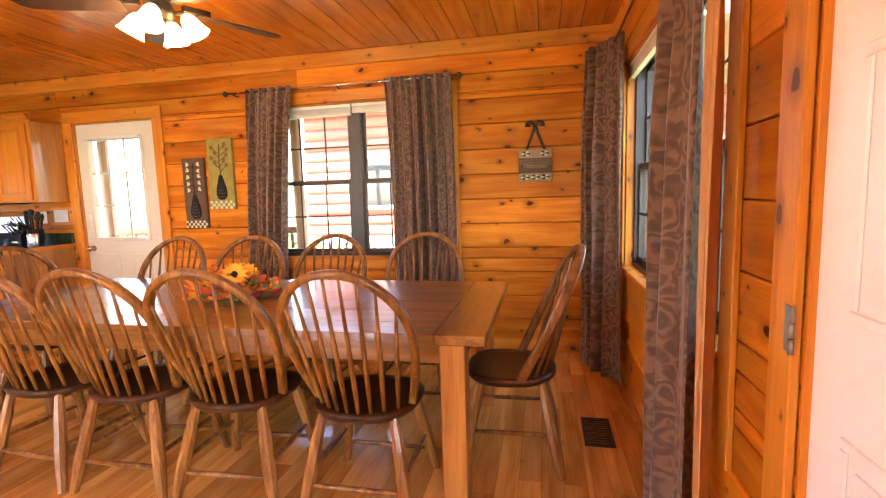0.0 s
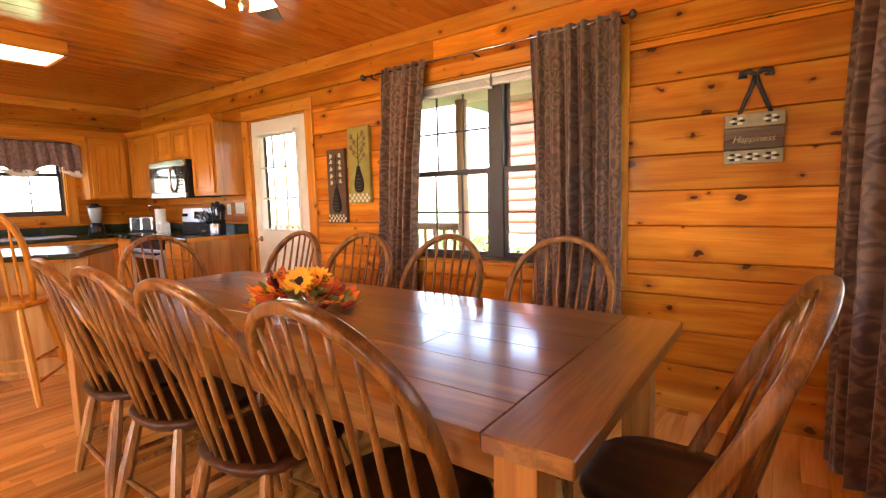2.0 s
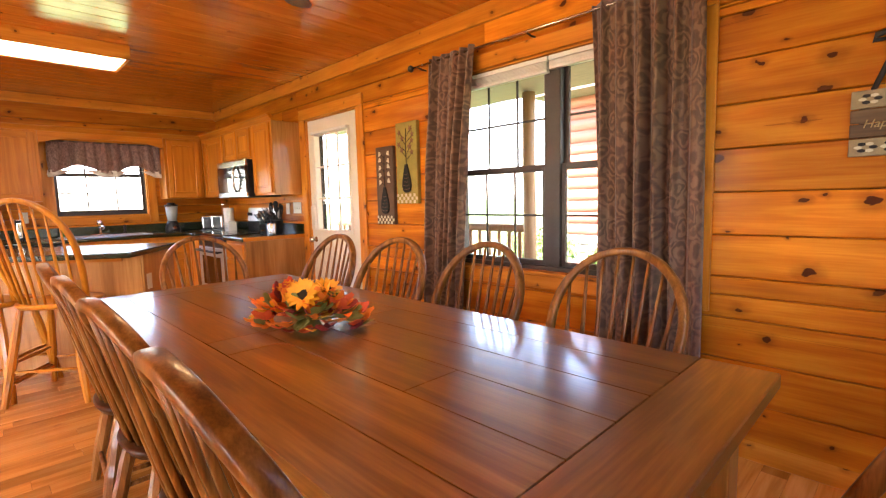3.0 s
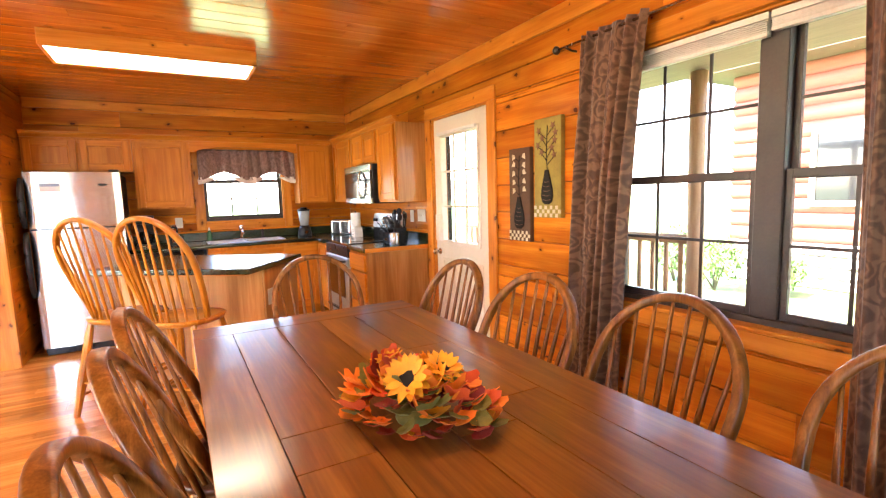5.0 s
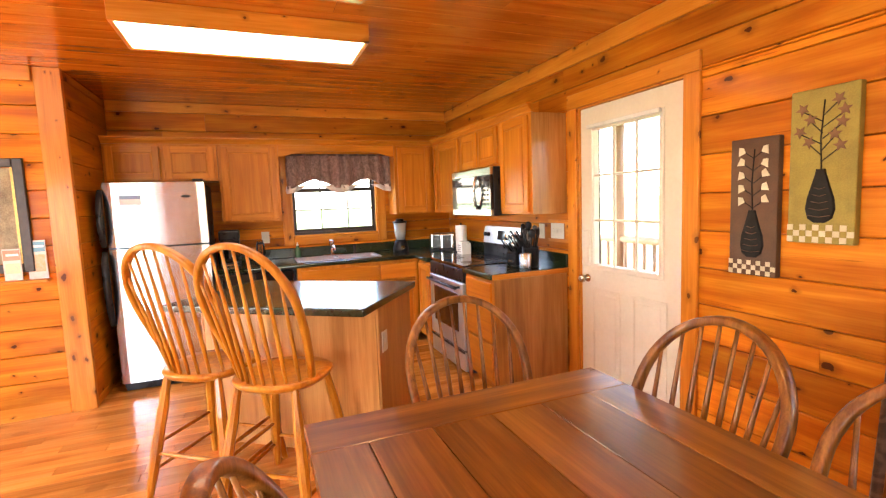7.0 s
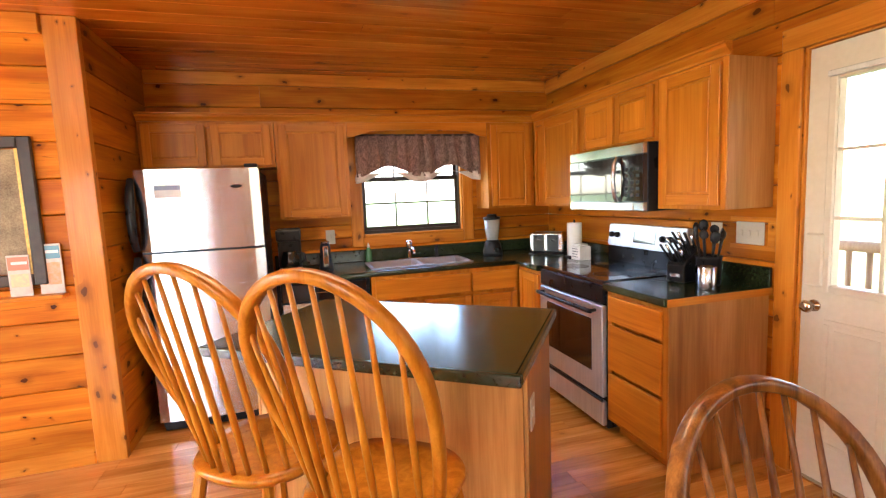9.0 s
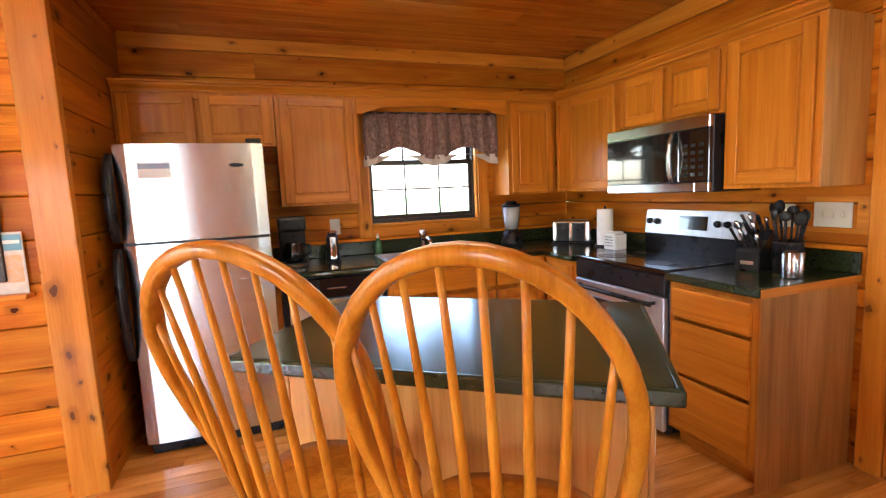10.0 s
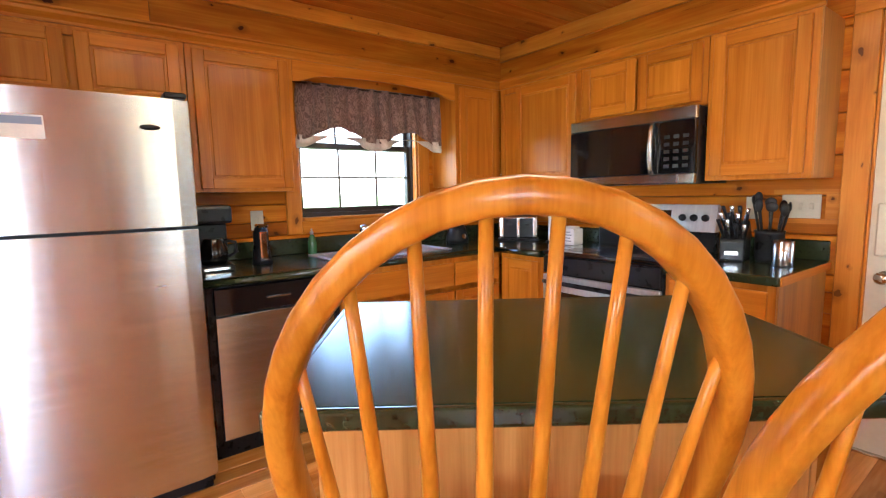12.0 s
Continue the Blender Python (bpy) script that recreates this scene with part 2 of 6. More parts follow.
# chair oak darkened: the shade on the seats is put into the colour
SEAT_WOOD_SHADED = wood("chair_seat_oak_shaded", (0.022, 0.007, 0.002), (0.045, 0.014, 0.004), (0.075, 0.025, 0.007), 1, 0.34, 0.08, 0, tone=0.12, fine=1.5, bump=0.03)
STOOL_WOOD = wood("stool_oak", (0.3, 0.095, 0.005), (0.44, 0.158, 0.01), (0.54, 0.215, 0.02), 2, 0.3, 0.25, 0, tone=0.06, fine=2.0, bump=0.03)
CAB_WOOD = wood("cabinet_oak", (0.38, 0.11, 0.006), (0.49, 0.158, 0.01), (0.57, 0.205, 0.018), 2, 0.38, 0.1, 0, tone=0.09, fine=1.6, bump=0.04)
CAB_END = wood("oak_veneer_end", (0.27, 0.105, 0.02), (0.41, 0.175, 0.04), (0.5, 0.235, 0.065), 2, 0.36, 0.2, 0, tone=0.09, fine=1.0, bump=0.03)
CAB_WOOD_H = wood("cabinet_oak_rail", (0.38, 0.11, 0.006), (0.49, 0.158, 0.01), (0.57, 0.205, 0.018), 1, 0.38, 0.1, 0, tone=0.09, fine=1.6, bump=0.04)
CAB_WOOD_HX = wood("cabinet_oak_rail_x", (0.38, 0.11, 0.006), (0.49, 0.158, 0.01), (0.57, 0.205, 0.018), 0, 0.38, 0.1, 0, tone=0.09, fine=1.6, bump=0.04)
DARK = mottled("dark_gap", (0.012, 0.009, 0.007), (0.03, 0.022, 0.016), 10, 0.8)
BRONZE = mottled("bronze_window_frame", (0.025, 0.016, 0.012), (0.05, 0.034, 0.025), 6, 0.45)
GLASS = pane_glass("window_glass")
WHITE = mottled("white_door_paint", (0.8, 0.8, 0.79), (0.86, 0.86, 0.85), 3, 0.38, bump=0.04)
CREAM = mottled("cream_door_paint", (0.62, 0.55, 0.42), (0.7, 0.63, 0.5), 3, 0.4, bump=0.04)
BLIND = mottled("blind_slats", (0.6, 0.58, 0.52), (0.75, 0.73, 0.68), 6, 0.5)
STEEL = mottled("brushed_steel", (0.52, 0.535, 0.56), (0.64, 0.655, 0.68), 3, 0.24, 1.0, 0.05, (1, 1, 18))
sn, sl, sb = nodes_of(STEEL)
tan = sn.new("ShaderNodeTangent"); tan.direction_type, tan.axis = "RADIAL", "Z"
sl.new(tan.outputs[0], sb.inputs["Tangent"])
sb.inputs["Anisotropic"].default_value, sb.inputs["Anisotropic Rotation"].default_value = 0.85, 0.25
RANGE_STEEL = mottled("range_steel", (0.5, 0.5, 0.51), (0.62, 0.62, 0.63), 3, 0.34, 0.65, 0.05, (18, 1, 1))
HINGE = mottled("dull_grey_steel", (0.2, 0.19, 0.18), (0.32, 0.31, 0.3), 20, 0.5, 0.5)
CHROME = mat("chrome", (0.8, 0.8, 0.8), 0.08, 1.0)
BRASS = mottled("aged_nickel", (0.45, 0.4, 0.32), (0.6, 0.55, 0.45), 12, 0.25, 1.0)
IRON = mottled("dark_iron", (0.05, 0.04, 0.035), (0.1, 0.085, 0.07), 20, 0.4, 0.8)
BLACK = mottled("black_plastic", (0.008, 0.008, 0.009), (0.018, 0.018, 0.02), 14, 0.28)
for blk in (BLACK, DARK):
    blk.node_tree.nodes["Principled BSDF"].inputs["Specular IOR Level"].default_value = 0.22
BLACK_GLASS = mat("black_glass", (0.006, 0.006, 0.007), 0.05, 0, 0.5)
GREEN_TOP = mottled("green_laminate", (0.017, 0.025, 0.009), (0.025, 0.034, 0.0135), 60, 0.22, 0, 0.006, coat=0.3)


# ---- building blocks ----
def box(bm, x0, x1, y0, y1, z0, z1, bev=0.0, seg=1):
    m = Matrix.Translation(((x0 + x1) / 2, (y0 + y1) / 2, (z0 + z1) / 2)) @ Matrix.Diagonal((x1 - x0, y1 - y0, z1 - z0, 1))
    v = bmesh.ops.create_cube(bm, size=1.0, matrix=m)["verts"]
    if bev:
        e = {e for a in v for e in a.link_edges}
        bmesh.ops.bevel(bm, geom=list(e), offset=bev, segments=seg, profile=0.6, affect="EDGES", clamp_overlap=True)
    return bm


def boxes(*rows, bev=0.0, seg=1):
    bm = bmesh.new()
    for r in rows:
        box(bm, *r, bev=bev, seg=seg)
    return bm


def tube(bm, pts, radii, sides=8, squash=1.0, up=(0, 0, 1), caps=True, square=1.0, smooth=True):
    """A tapered bar along pts, round or (square < 1) with a squared section."""
    rings = []
    pts = [Vector(p) for p in pts]
    if not isinstance(radii, (list, tuple)):
        radii = [radii] * len(pts)
    ref = Vector(up)
    d0 = (pts[-1] - pts[0]).normalized()
    if abs(d0.dot(ref)) > 0.9:
        ref = Vector((0, 1, 0)) if abs(d0.y) < 0.7 else Vector((1, 0, 0))
    for i, p in enumerate(pts):
        d = (pts[min(i + 1, len(pts) - 1)] - pts[max(i - 1, 0)]).normalized()
        a = d.cross(ref)
        if a.length < 1e-3:
            a = d.cross(Vector((1, 0, 0)))
        a.normalize()
        c = a.cross(d).normalized()
        rings.append([bm.verts.new(p + radii[i] * (math.copysign(abs(math.cos(q)) ** square, math.cos(q)) * a + squash * math.copysign(abs(math.sin(q)) ** square, math.sin(q)) * c)) for q in (2 * math.pi * k / sides for k in range(sides))])
    for r0, r1 in zip(rings, rings[1:]):
        for k in range(sides):
            f = bm.faces.new((r0[k], r0[(k + 1) % sides], r1[(k + 1) % sides], r1[k]))
            f.smooth = smooth
    if caps:
        bm.faces.new(rings[0][::-1]); bm.faces.new(rings[-1])
    return bm


def lathe(bm, profile, centre=(0, 0, 0), sides=20, m=None):
    """A turned solid from (radius, height) pairs."""
    m = m or Matrix.Translation(centre)
    rings = []
    for r, z in profile:
        rings.append([bm.verts.new(m @ Vector((r * math.cos(2 * math.pi * k / sides), r * math.sin(2 * math.pi * k / sides), z))) for k in range(sides)])
    for r0, r1 in zip(rings, rings[1:]):
        for k in range(sides):
            f = bm.faces.new((r0[k], r0[(k + 1) % sides], r1[(k + 1) % sides], r1[k]))
            f.smooth = True
    bm.faces.new(rings[0][::-1]); bm.faces.new(rings[-1])
    return bm


def prism(bm, outline, z0, z1, bev=0.0):
    """An upright solid over a plan outline."""
    lo = [bm.verts.new((x, y, z0)) for x, y in outline]
    hi = [bm.verts.new((x, y, z1)) for x, y in outline]
    n = len(outline)
    fs = [bm.faces.new(lo[::-1]), bm.faces.new(hi)]
    fs += [bm.faces.new((lo[k], lo[(k + 1) % n], hi[(k + 1) % n], hi[k])) for k in range(n)]
    if bev:
        bmesh.ops.bevel(bm, geom=list({e for f in fs for e in f.edges}), offset=bev, segments=2, profile=0.6, affect="EDGES", clamp_overlap=True)
    return bm


def mesh_of(name, bm, material):
    bmesh.ops.recalc_face_normals(bm, faces=bm.faces)
    me = bpy.data.meshes.new(name)
    bm.to_mesh(me)
    bm.free()
    me.materials.append(material)
    return me


def part(name, bm, material, parent=None, label="", m=None):
    ob = new(name, mesh_of(name, bm, material))
    if parent:
        ob.parent = parent
    if m is not None:
        ob.matrix_basis = m
    if label:
        ob["label"] = label
    return ob


def thing(name, m, label, category, group="", kind=""):
    ob = new(name)
    ob.empty_display_size = 0.1
    ob.matrix_basis = m
    return tagged(ob, label, category, group, kind)


def solid(name, bm, material, label, category, group="", kind="", m=None):
    return tagged(part(name, bm, material, None, "", m), label, category, group, kind)


# ---- plan ----
XR, XK, W, YS = 0.37, -6.95, 3.63, -3.7       # east wall, kitchen wall, window wall, far end
XP, YP = -5.89, 0.26                          # partition beside the fridge
CEIL = 2.46


def free_spans(lo, hi, holes):
    spans = [(lo, hi)]
    for a, c in holes:
        nxt = []
        for s, e in spans:
            if c <= s or a >= e:
                nxt.append((s, e))
            else:
                if a > s:
                    nxt.append((s, a))
                if c < e:
                    nxt.append((c, e))
        spans = nxt
    return [(s, e) for s, e in spans if e - s > 0.02]


WALLS = []


def log_wall(name, m, length, height, holes, thick=0.15):
    """A wall core with openings; its log courses are laid at the end of the file."""
    bm = bmesh.new()
    zs = sorted({0.0, height, *(z for h in holes for z in h[2:])})
    for z0, z1 in zip(zs, zs[1:]):
        zc = (z0 + z1) / 2
        for u0, u1 in free_spans(0, length, [(h[0], h[1]) for h in holes if h[2] < zc < h[3]]):
            box(bm, u0, u1, -thick - 0.02, -0.02, z0, z1)
    ob = solid(name, bm, DARK, "varnished knotty pine log wall with dark grooves", "wall", kind="structure", m=m)
    WALLS.append((ob, length, height, holes))
    return ob


# openings: (u0, u1, z0, z1)
BACK_WIN = (-2.52, -0.92, 0.76, 2.06)
DOOR_K = (-4.52, -3.63, 0.0, 2.045)
SIDE_WIN = (1.35, 3.12, 0.76, 2.06)
DOOR_E = (0.03, 0.93, 0.0, 2.045)
LIVING_WIN = (-2.5, -0.7, 0.6, 2.06)
ADDED_SOUTH_WIN = (-5.3, -2.4, 0.12, 2.1)
KWIN = (1.835, 2.745, 1.125, 1.98)
M_BACK = pose(XR, W, 0, 0, 0, 180)
M_EAST = pose(XR, YS, 0, 0, 0, 90)
M_KIT = pose(XK, W, 0, 0, 0, -90)
M_PART = pose(XP, YP, 0, 0, 0, -90)
M_NOOK = pose(XK, YP, 0)
M_SOUTH = pose(XP, YS, 0)
log_wall("wall_north", M_BACK, XR - XK, CEIL, [(XR - BACK_WIN[1], XR - BACK_WIN[0], *BACK_WIN[2:]), (XR - DOOR_K[1], XR - DOOR_K[0], *DOOR_K[2:])])
log_wall("wall_east", M_EAST, W - YS, CEIL, [(SIDE_WIN[0] - YS, SIDE_WIN[1] - YS, *SIDE_WIN[2:]), (DOOR_E[0] - YS, DOOR_E[1] - YS, *DOOR_E[2:]), (LIVING_WIN[0] - YS, LIVING_WIN[1] - YS, *LIVING_WIN[2:])])
log_wall("wall_west", M_KIT, W - YP + 0.2, CEIL, [(W - KWIN[1], W - KWIN[0], *KWIN[2:])])
log_wall("wall_partition", M_PART, YP - YS, CEIL, [], 0.06)
log_wall("wall_nook", M_NOOK, XP - XK, CEIL, [], 0.06)
log_wall("wall_south", M_SOUTH, XR - XP, CEIL, [(ADDED_SOUTH_WIN[0] - XP, ADDED_SOUTH_WIN[1] - XP, *ADDED_SOUTH_WIN[2:])])

solid("floor_base", boxes((XK - 0.2, XR + 0.2, YS - 0.2, W + 0.2, -0.12, -0.014)), DARK, "dark subfloor under the wooden planks", "floor", kind="structure")

# ceiling: one mesh of grooved boards
bm = bmesh.new()
rng = random.Random(5)
x = XK - 0.15
while x < XR + 0.15:
    y = YS - 0.15 - rng.random() * 2
    while y < W + 0.15:
        y1 = y + rng.uniform(2.2, 3.6)
        a, c, d = x + 0.0012, x + 0.1488, 0.0035
        ys = (max(y, YS - 0.15) + 0.0008, min(y1, W + 0.15) - 0.0008)
        if ys[1] - ys[0] > 0.02:
            prof = [(a, CEIL + 0.02), (a, CEIL + d), (a + d, CEIL), (c - d, CEIL), (c, CEIL + d), (c, CEIL + 0.02)]
            r0 = [bm.verts.new((px, ys[0], pz)) for px, pz in prof]
            r1 = [bm.verts.new((px, ys[1], pz)) for px, pz in prof]
            for k in range(6):
                bm.faces.new((r0[k], r0[(k + 1) % 6], r1[(k + 1) % 6], r1[k]))
            bm.faces.new(r0[::-1]); bm.faces.new(r1)
        y = y1
    x += 0.15
solid("ceiling", bm, PINE_CEIL, "glossy varnished tongue-and-groove pine ceiling", "ceiling", kind="structure")
solid("ceiling_backing", boxes((XK - 0.2, XR + 0.2, YS - 0.2, W + 0.2, CEIL + 0.021, CEIL + 0.15)), DARK, "dark roof boards above the ceiling", "ceiling", kind="structure")


# crown boards and baseboards
def trim(name, rows, material, label):
    return solid(name, boxes(*rows, bev=0.004), material, label, "trim", kind="structure")


trim("crown_trim_north", [(XK + 0.03, XR - 0.03, W - 0.045, W - 0.0005, 2.345, CEIL - 0.001)], PINE_TRIM_X, "pine crown board under the ceiling")
trim("crown_trim_west", [(XK + 0.0005, XK + 0.045, YP + 0.03, W - 0.047, 2.365, CEIL - 0.001)], PINE_TRIM_Y, "pine crown board under the ceiling")
trim("crown_trim_east", [(XR - 0.045, XR - 0.0005, YS + 0.03, W - 0.047, 2.345, CEIL - 0.001)], PINE_TRIM_Y, "pine crown board under the ceiling")
trim("crown_trim_partition", [(XP + 0.0005, XP + 0.045, YS + 0.03, YP - 0.14, 2.36, CEIL - 0.001)], PINE_TRIM_Y, "pine crown board under the ceiling")
trim("baseboard_north", [(-3.54, XR - 0.03, W - 0.02, W - 0.0005, 0, 0.1)], PINE_TRIM_X, "pine baseboard along the log wall")
trim("baseboard_east", [(XR - 0.02, XR - 0.0005, 1.3, W - 0.03, 0, 0.1)], PINE_TRIM_Y, "pine baseboard along the log wall")
trim("baseboard_partition", [(XP + 0.0005, XP + 0.02, YS + 0.03, YP - 0.14, 0, 0.1)], PINE_TRIM_Y, "pine baseboard along the partition wall")
trim("corner_board", [(XP - 0.03, XP + 0.022, YP - 0.135, YP + 0.022, 0.001, CEIL - 0.001)], PINE_TRIM_Z, "wide pine corner board on the partition end")


# ---- windows and doors ----
def window(name, m, width, z0, z1, units, label, mid_at=0.5, fw=0.035):
    """A bronze double-hung window in an opening; local x along the wall, y into the room."""
    th = thing(name, m, label, "window", kind="structure")
    part("window_frame", boxes((-0.0, fw, -0.13, -0.03, z0, z1), (width - fw, width, -0.13, -0.03, z0, z1), (fw, width - fw, -0.13, -0.03, z0, z0 + 0.045), (fw, width - fw, -0.13, -0.03, z1 - fw, z1), bev=0.003), BRONZE, th, "dark bronze window frame")
    step = width / units
    mid = z0 + (z1 - z0) * mid_at
    for k in range(units):
        a = fw if k == 0 else k * step + 0.055
        c = width - fw if k == units - 1 else (k + 1) * step - 0.055
        if k:
            part("mullion", boxes((k * step - 0.055, k * step + 0.055, -0.12, -0.035, z0 + 0.045, z1 - fw), bev=0.004), BRONZE, th)
        for s, (lo, hi, dep) in enumerate(((z0 + 0.045, mid + 0.02, -0.065), (mid - 0.02, z1 - fw, -0.1))):
            r = 0.026
            part("sash", boxes((a, a + r, dep - 0.012, dep + 0.012, lo, hi), (c - r, c, dep - 0.012, dep + 0.012, lo, hi), (a + r, c - r, dep - 0.012, dep + 0.012, lo, lo + 0.032), (a + r, c - r, dep - 0.012, dep + 0.012, hi - 0.036, hi), bev=0.002), BRONZE, th)
            p = part("pane", boxes((a + r, c - r, dep - 0.002, dep + 0.002, lo + 0.032, hi - 0.036)), GLASS, th)
            p.visible_shadow = False
            for q in (1, 2):
                px = a + (c - a) * q / 3
                part("muntin", boxes((px - 0.007, px + 0.007, dep + 0.003, dep + 0.01, lo + 0.032, hi - 0.036)), BRONZE, th)
            pz = (lo + hi) / 2
            part("muntin", boxes((a + r, c - r, dep + 0.0035, dep + 0.0105, pz - 0.007, pz + 0.007)), BRONZE, th)
    return th


def casing(th, width, z0, z1, side=0.095, top=0.095, bottom=0.085, sill=True):
    """Pine boards round an opening, in the wall's own x and z."""
    zt, zx = PINE_TRIM_Z, PINE_TRIM_X
    part("jamb", boxes((0.0005, 0.012, -0.03, 0.02, z0, z1), bev=0.002), zt, th)
    part("jamb", boxes((width - 0.012, width - 0.0005, -0.03, 0.02, z0, z1), bev=0.002), zt, th)
    part("head_jamb", boxes((0.013, width - 0.013, -0.03, 0.02, z1 - 0.012, z1 - 0.0005), bev=0.002), zx, th)
    part("casing_board", boxes((-side, 0, 0.0205, 0.04, z0 - bottom, z1 + 0.001), bev=0.004), zt, th)
    part("casing_board", boxes((width, width + side, 0.0205, 0.04, z0 - bottom, z1 + 0.001), bev=0.004), zt, th)
    part("casing_board", boxes((-side, width + side, 0.0205, 0.041, z1 + 0.002, z1 + top), bev=0.004), zx, th)
    if sill:
        part("casing_board", boxes((0.001, width - 0.001, 0.0205, 0.038, z0 - bottom, z0 - 0.004), bev=0.004), zx, th)
        part("window_sill", boxes((0.013, width - 0.013, -0.03, 0.048, z0 - 0.003, z0 + 0.018), bev=0.004), zx, th)


def blind_stack(th, x0, x1, z1, h=0.07):
    part("blind_headrail", boxes((x0, x1, -0.024, 0.012, z1 - 0.03, z1 - 0.003), bev=0.002), BLIND, th, "white blind headrail")
    n = 7
    for k in range(n):
        zz = z1 - 0.034 - k * (h - 0.02) / n
        part("blind_slat", boxes((x0 + 0.004, x1 - 0.004, -0.022, 0.01, zz - 0.0045, zz)), BLIND, th)
    part("blind_bottom_rail", boxes((x0 + 0.002, x1 - 0.002, -0.022, 0.011, z1 - h - 0.02, z1 - h - 0.004), bev=0.002), BLIND, th)


def at_x_back(x):
    return pose(x, W, 0, 0, 0, 180)


bw = BACK_WIN[1] - BACK_WIN[0]
win = window("window_1", at_x_back(BACK_WIN[1]), bw, BACK_WIN[2], BACK_WIN[3], 2, "dark bronze double window with grids and raised white blinds")
casing(win, bw, BACK_WIN[2], BACK_WIN[3])
blind_stack(win, 0.02, bw / 2 - 0.005, BACK_WIN[3] - 0.013, 0.06)
blind_stack(win, bw / 2 + 0.005, bw - 0.02, BACK_WIN[3] - 0.013, 0.075)
sw = SIDE_WIN[1] - SIDE_WIN[0]
win = window("window_2", pose(XR, SIDE_WIN[0], 0, 0, 0, 90), sw, SIDE_WIN[2], SIDE_WIN[3], 2, "dark bronze double window behind patterned curtains")
casing(win, sw, SIDE_WIN[2], SIDE_WIN[3], bottom=0.3)
blind_stack(win, 0.02, sw / 2 - 0.005, SIDE_WIN[3] - 0.013)
blind_stack(win, sw / 2 + 0.005, sw - 0.02, SIDE_WIN[3] - 0.013)
kw = KWIN[1] - KWIN[0]
win = window("window_3", pose(XK, KWIN[1], 0, 0, 0, -90), kw, KWIN[2], KWIN[3], 1, "small dark-framed kitchen window over the sink", 0.57, 0.022)
casing(win, kw, KWIN[2], KWIN[3])
lw = LIVING_WIN[1] - LIVING_WIN[0]
win = window("window_4", pose(XR, LIVING_WIN[0], 0, 0, 0, 90), lw, LIVING_WIN[2], LIVING_WIN[3], 2, "dark bronze double window in the living area")
casing(win, lw, LIVING_WIN[2], LIVING_WIN[3])
# daylight from the open sky beyond the living-room window
area_light("living_window_light", pose(XR - 0.01, (LIVING_WIN[0] + LIVING_WIN[1]) / 2, (LIVING_WIN[2] + LIVING_WIN[3]) / 2, 0, 90, 0), 1.3, 1.7, LIVING_W, (0.93, 0.97, 1.0))

# unseen south window, added to bring light to the partition and ceiling
sw2 = ADDED_SOUTH_WIN[1] - ADDED_SOUTH_WIN[0]
win = window("window_5", pose(ADDED_SOUTH_WIN[0], YS, 0), sw2, ADDED_SOUTH_WIN[2], ADDED_SOUTH_WIN[3], 2, "unseen tall bronze double window added on the living side to let in light")
casing(win, sw2, ADDED_SOUTH_WIN[2], ADDED_SOUTH_WIN[3])
# added fill lamp in that opening, brightening the room from the south
area_light("south_window_light", pose((ADDED_SOUTH_WIN[0] + ADDED_SOUTH_WIN[1]) / 2, YS + 0.02, (ADDED_SOUTH_WIN[2] + ADDED_SOUTH_WIN[3]) / 2, 90, 0, 0), 2.7, 1.8, SOUTH_FILL_W, (0.93, 0.97, 1.0))


def door_panel_frame(bm, x0, x1, z0, z1, y):
    """A raised moulding ring with a raised field on a door face."""
    for r in ((x0, x1, z0, z0 + 0.022), (x0, x1, z1 - 0.022, z1), (x0, x0 + 0.022, z0 + 0.022, z1 - 0.022), (x1 - 0.022, x1, z0 + 0.022, z1 - 0.022)):
        box(bm, r[0], r[1], y, y + 0.007, r[2], r[3], bev=0.003)
    box(bm, x0 + 0.045, x1 - 0.045, y, y + 0.005, z0 + 0.045, z1 - 0.045, bev=0.003)


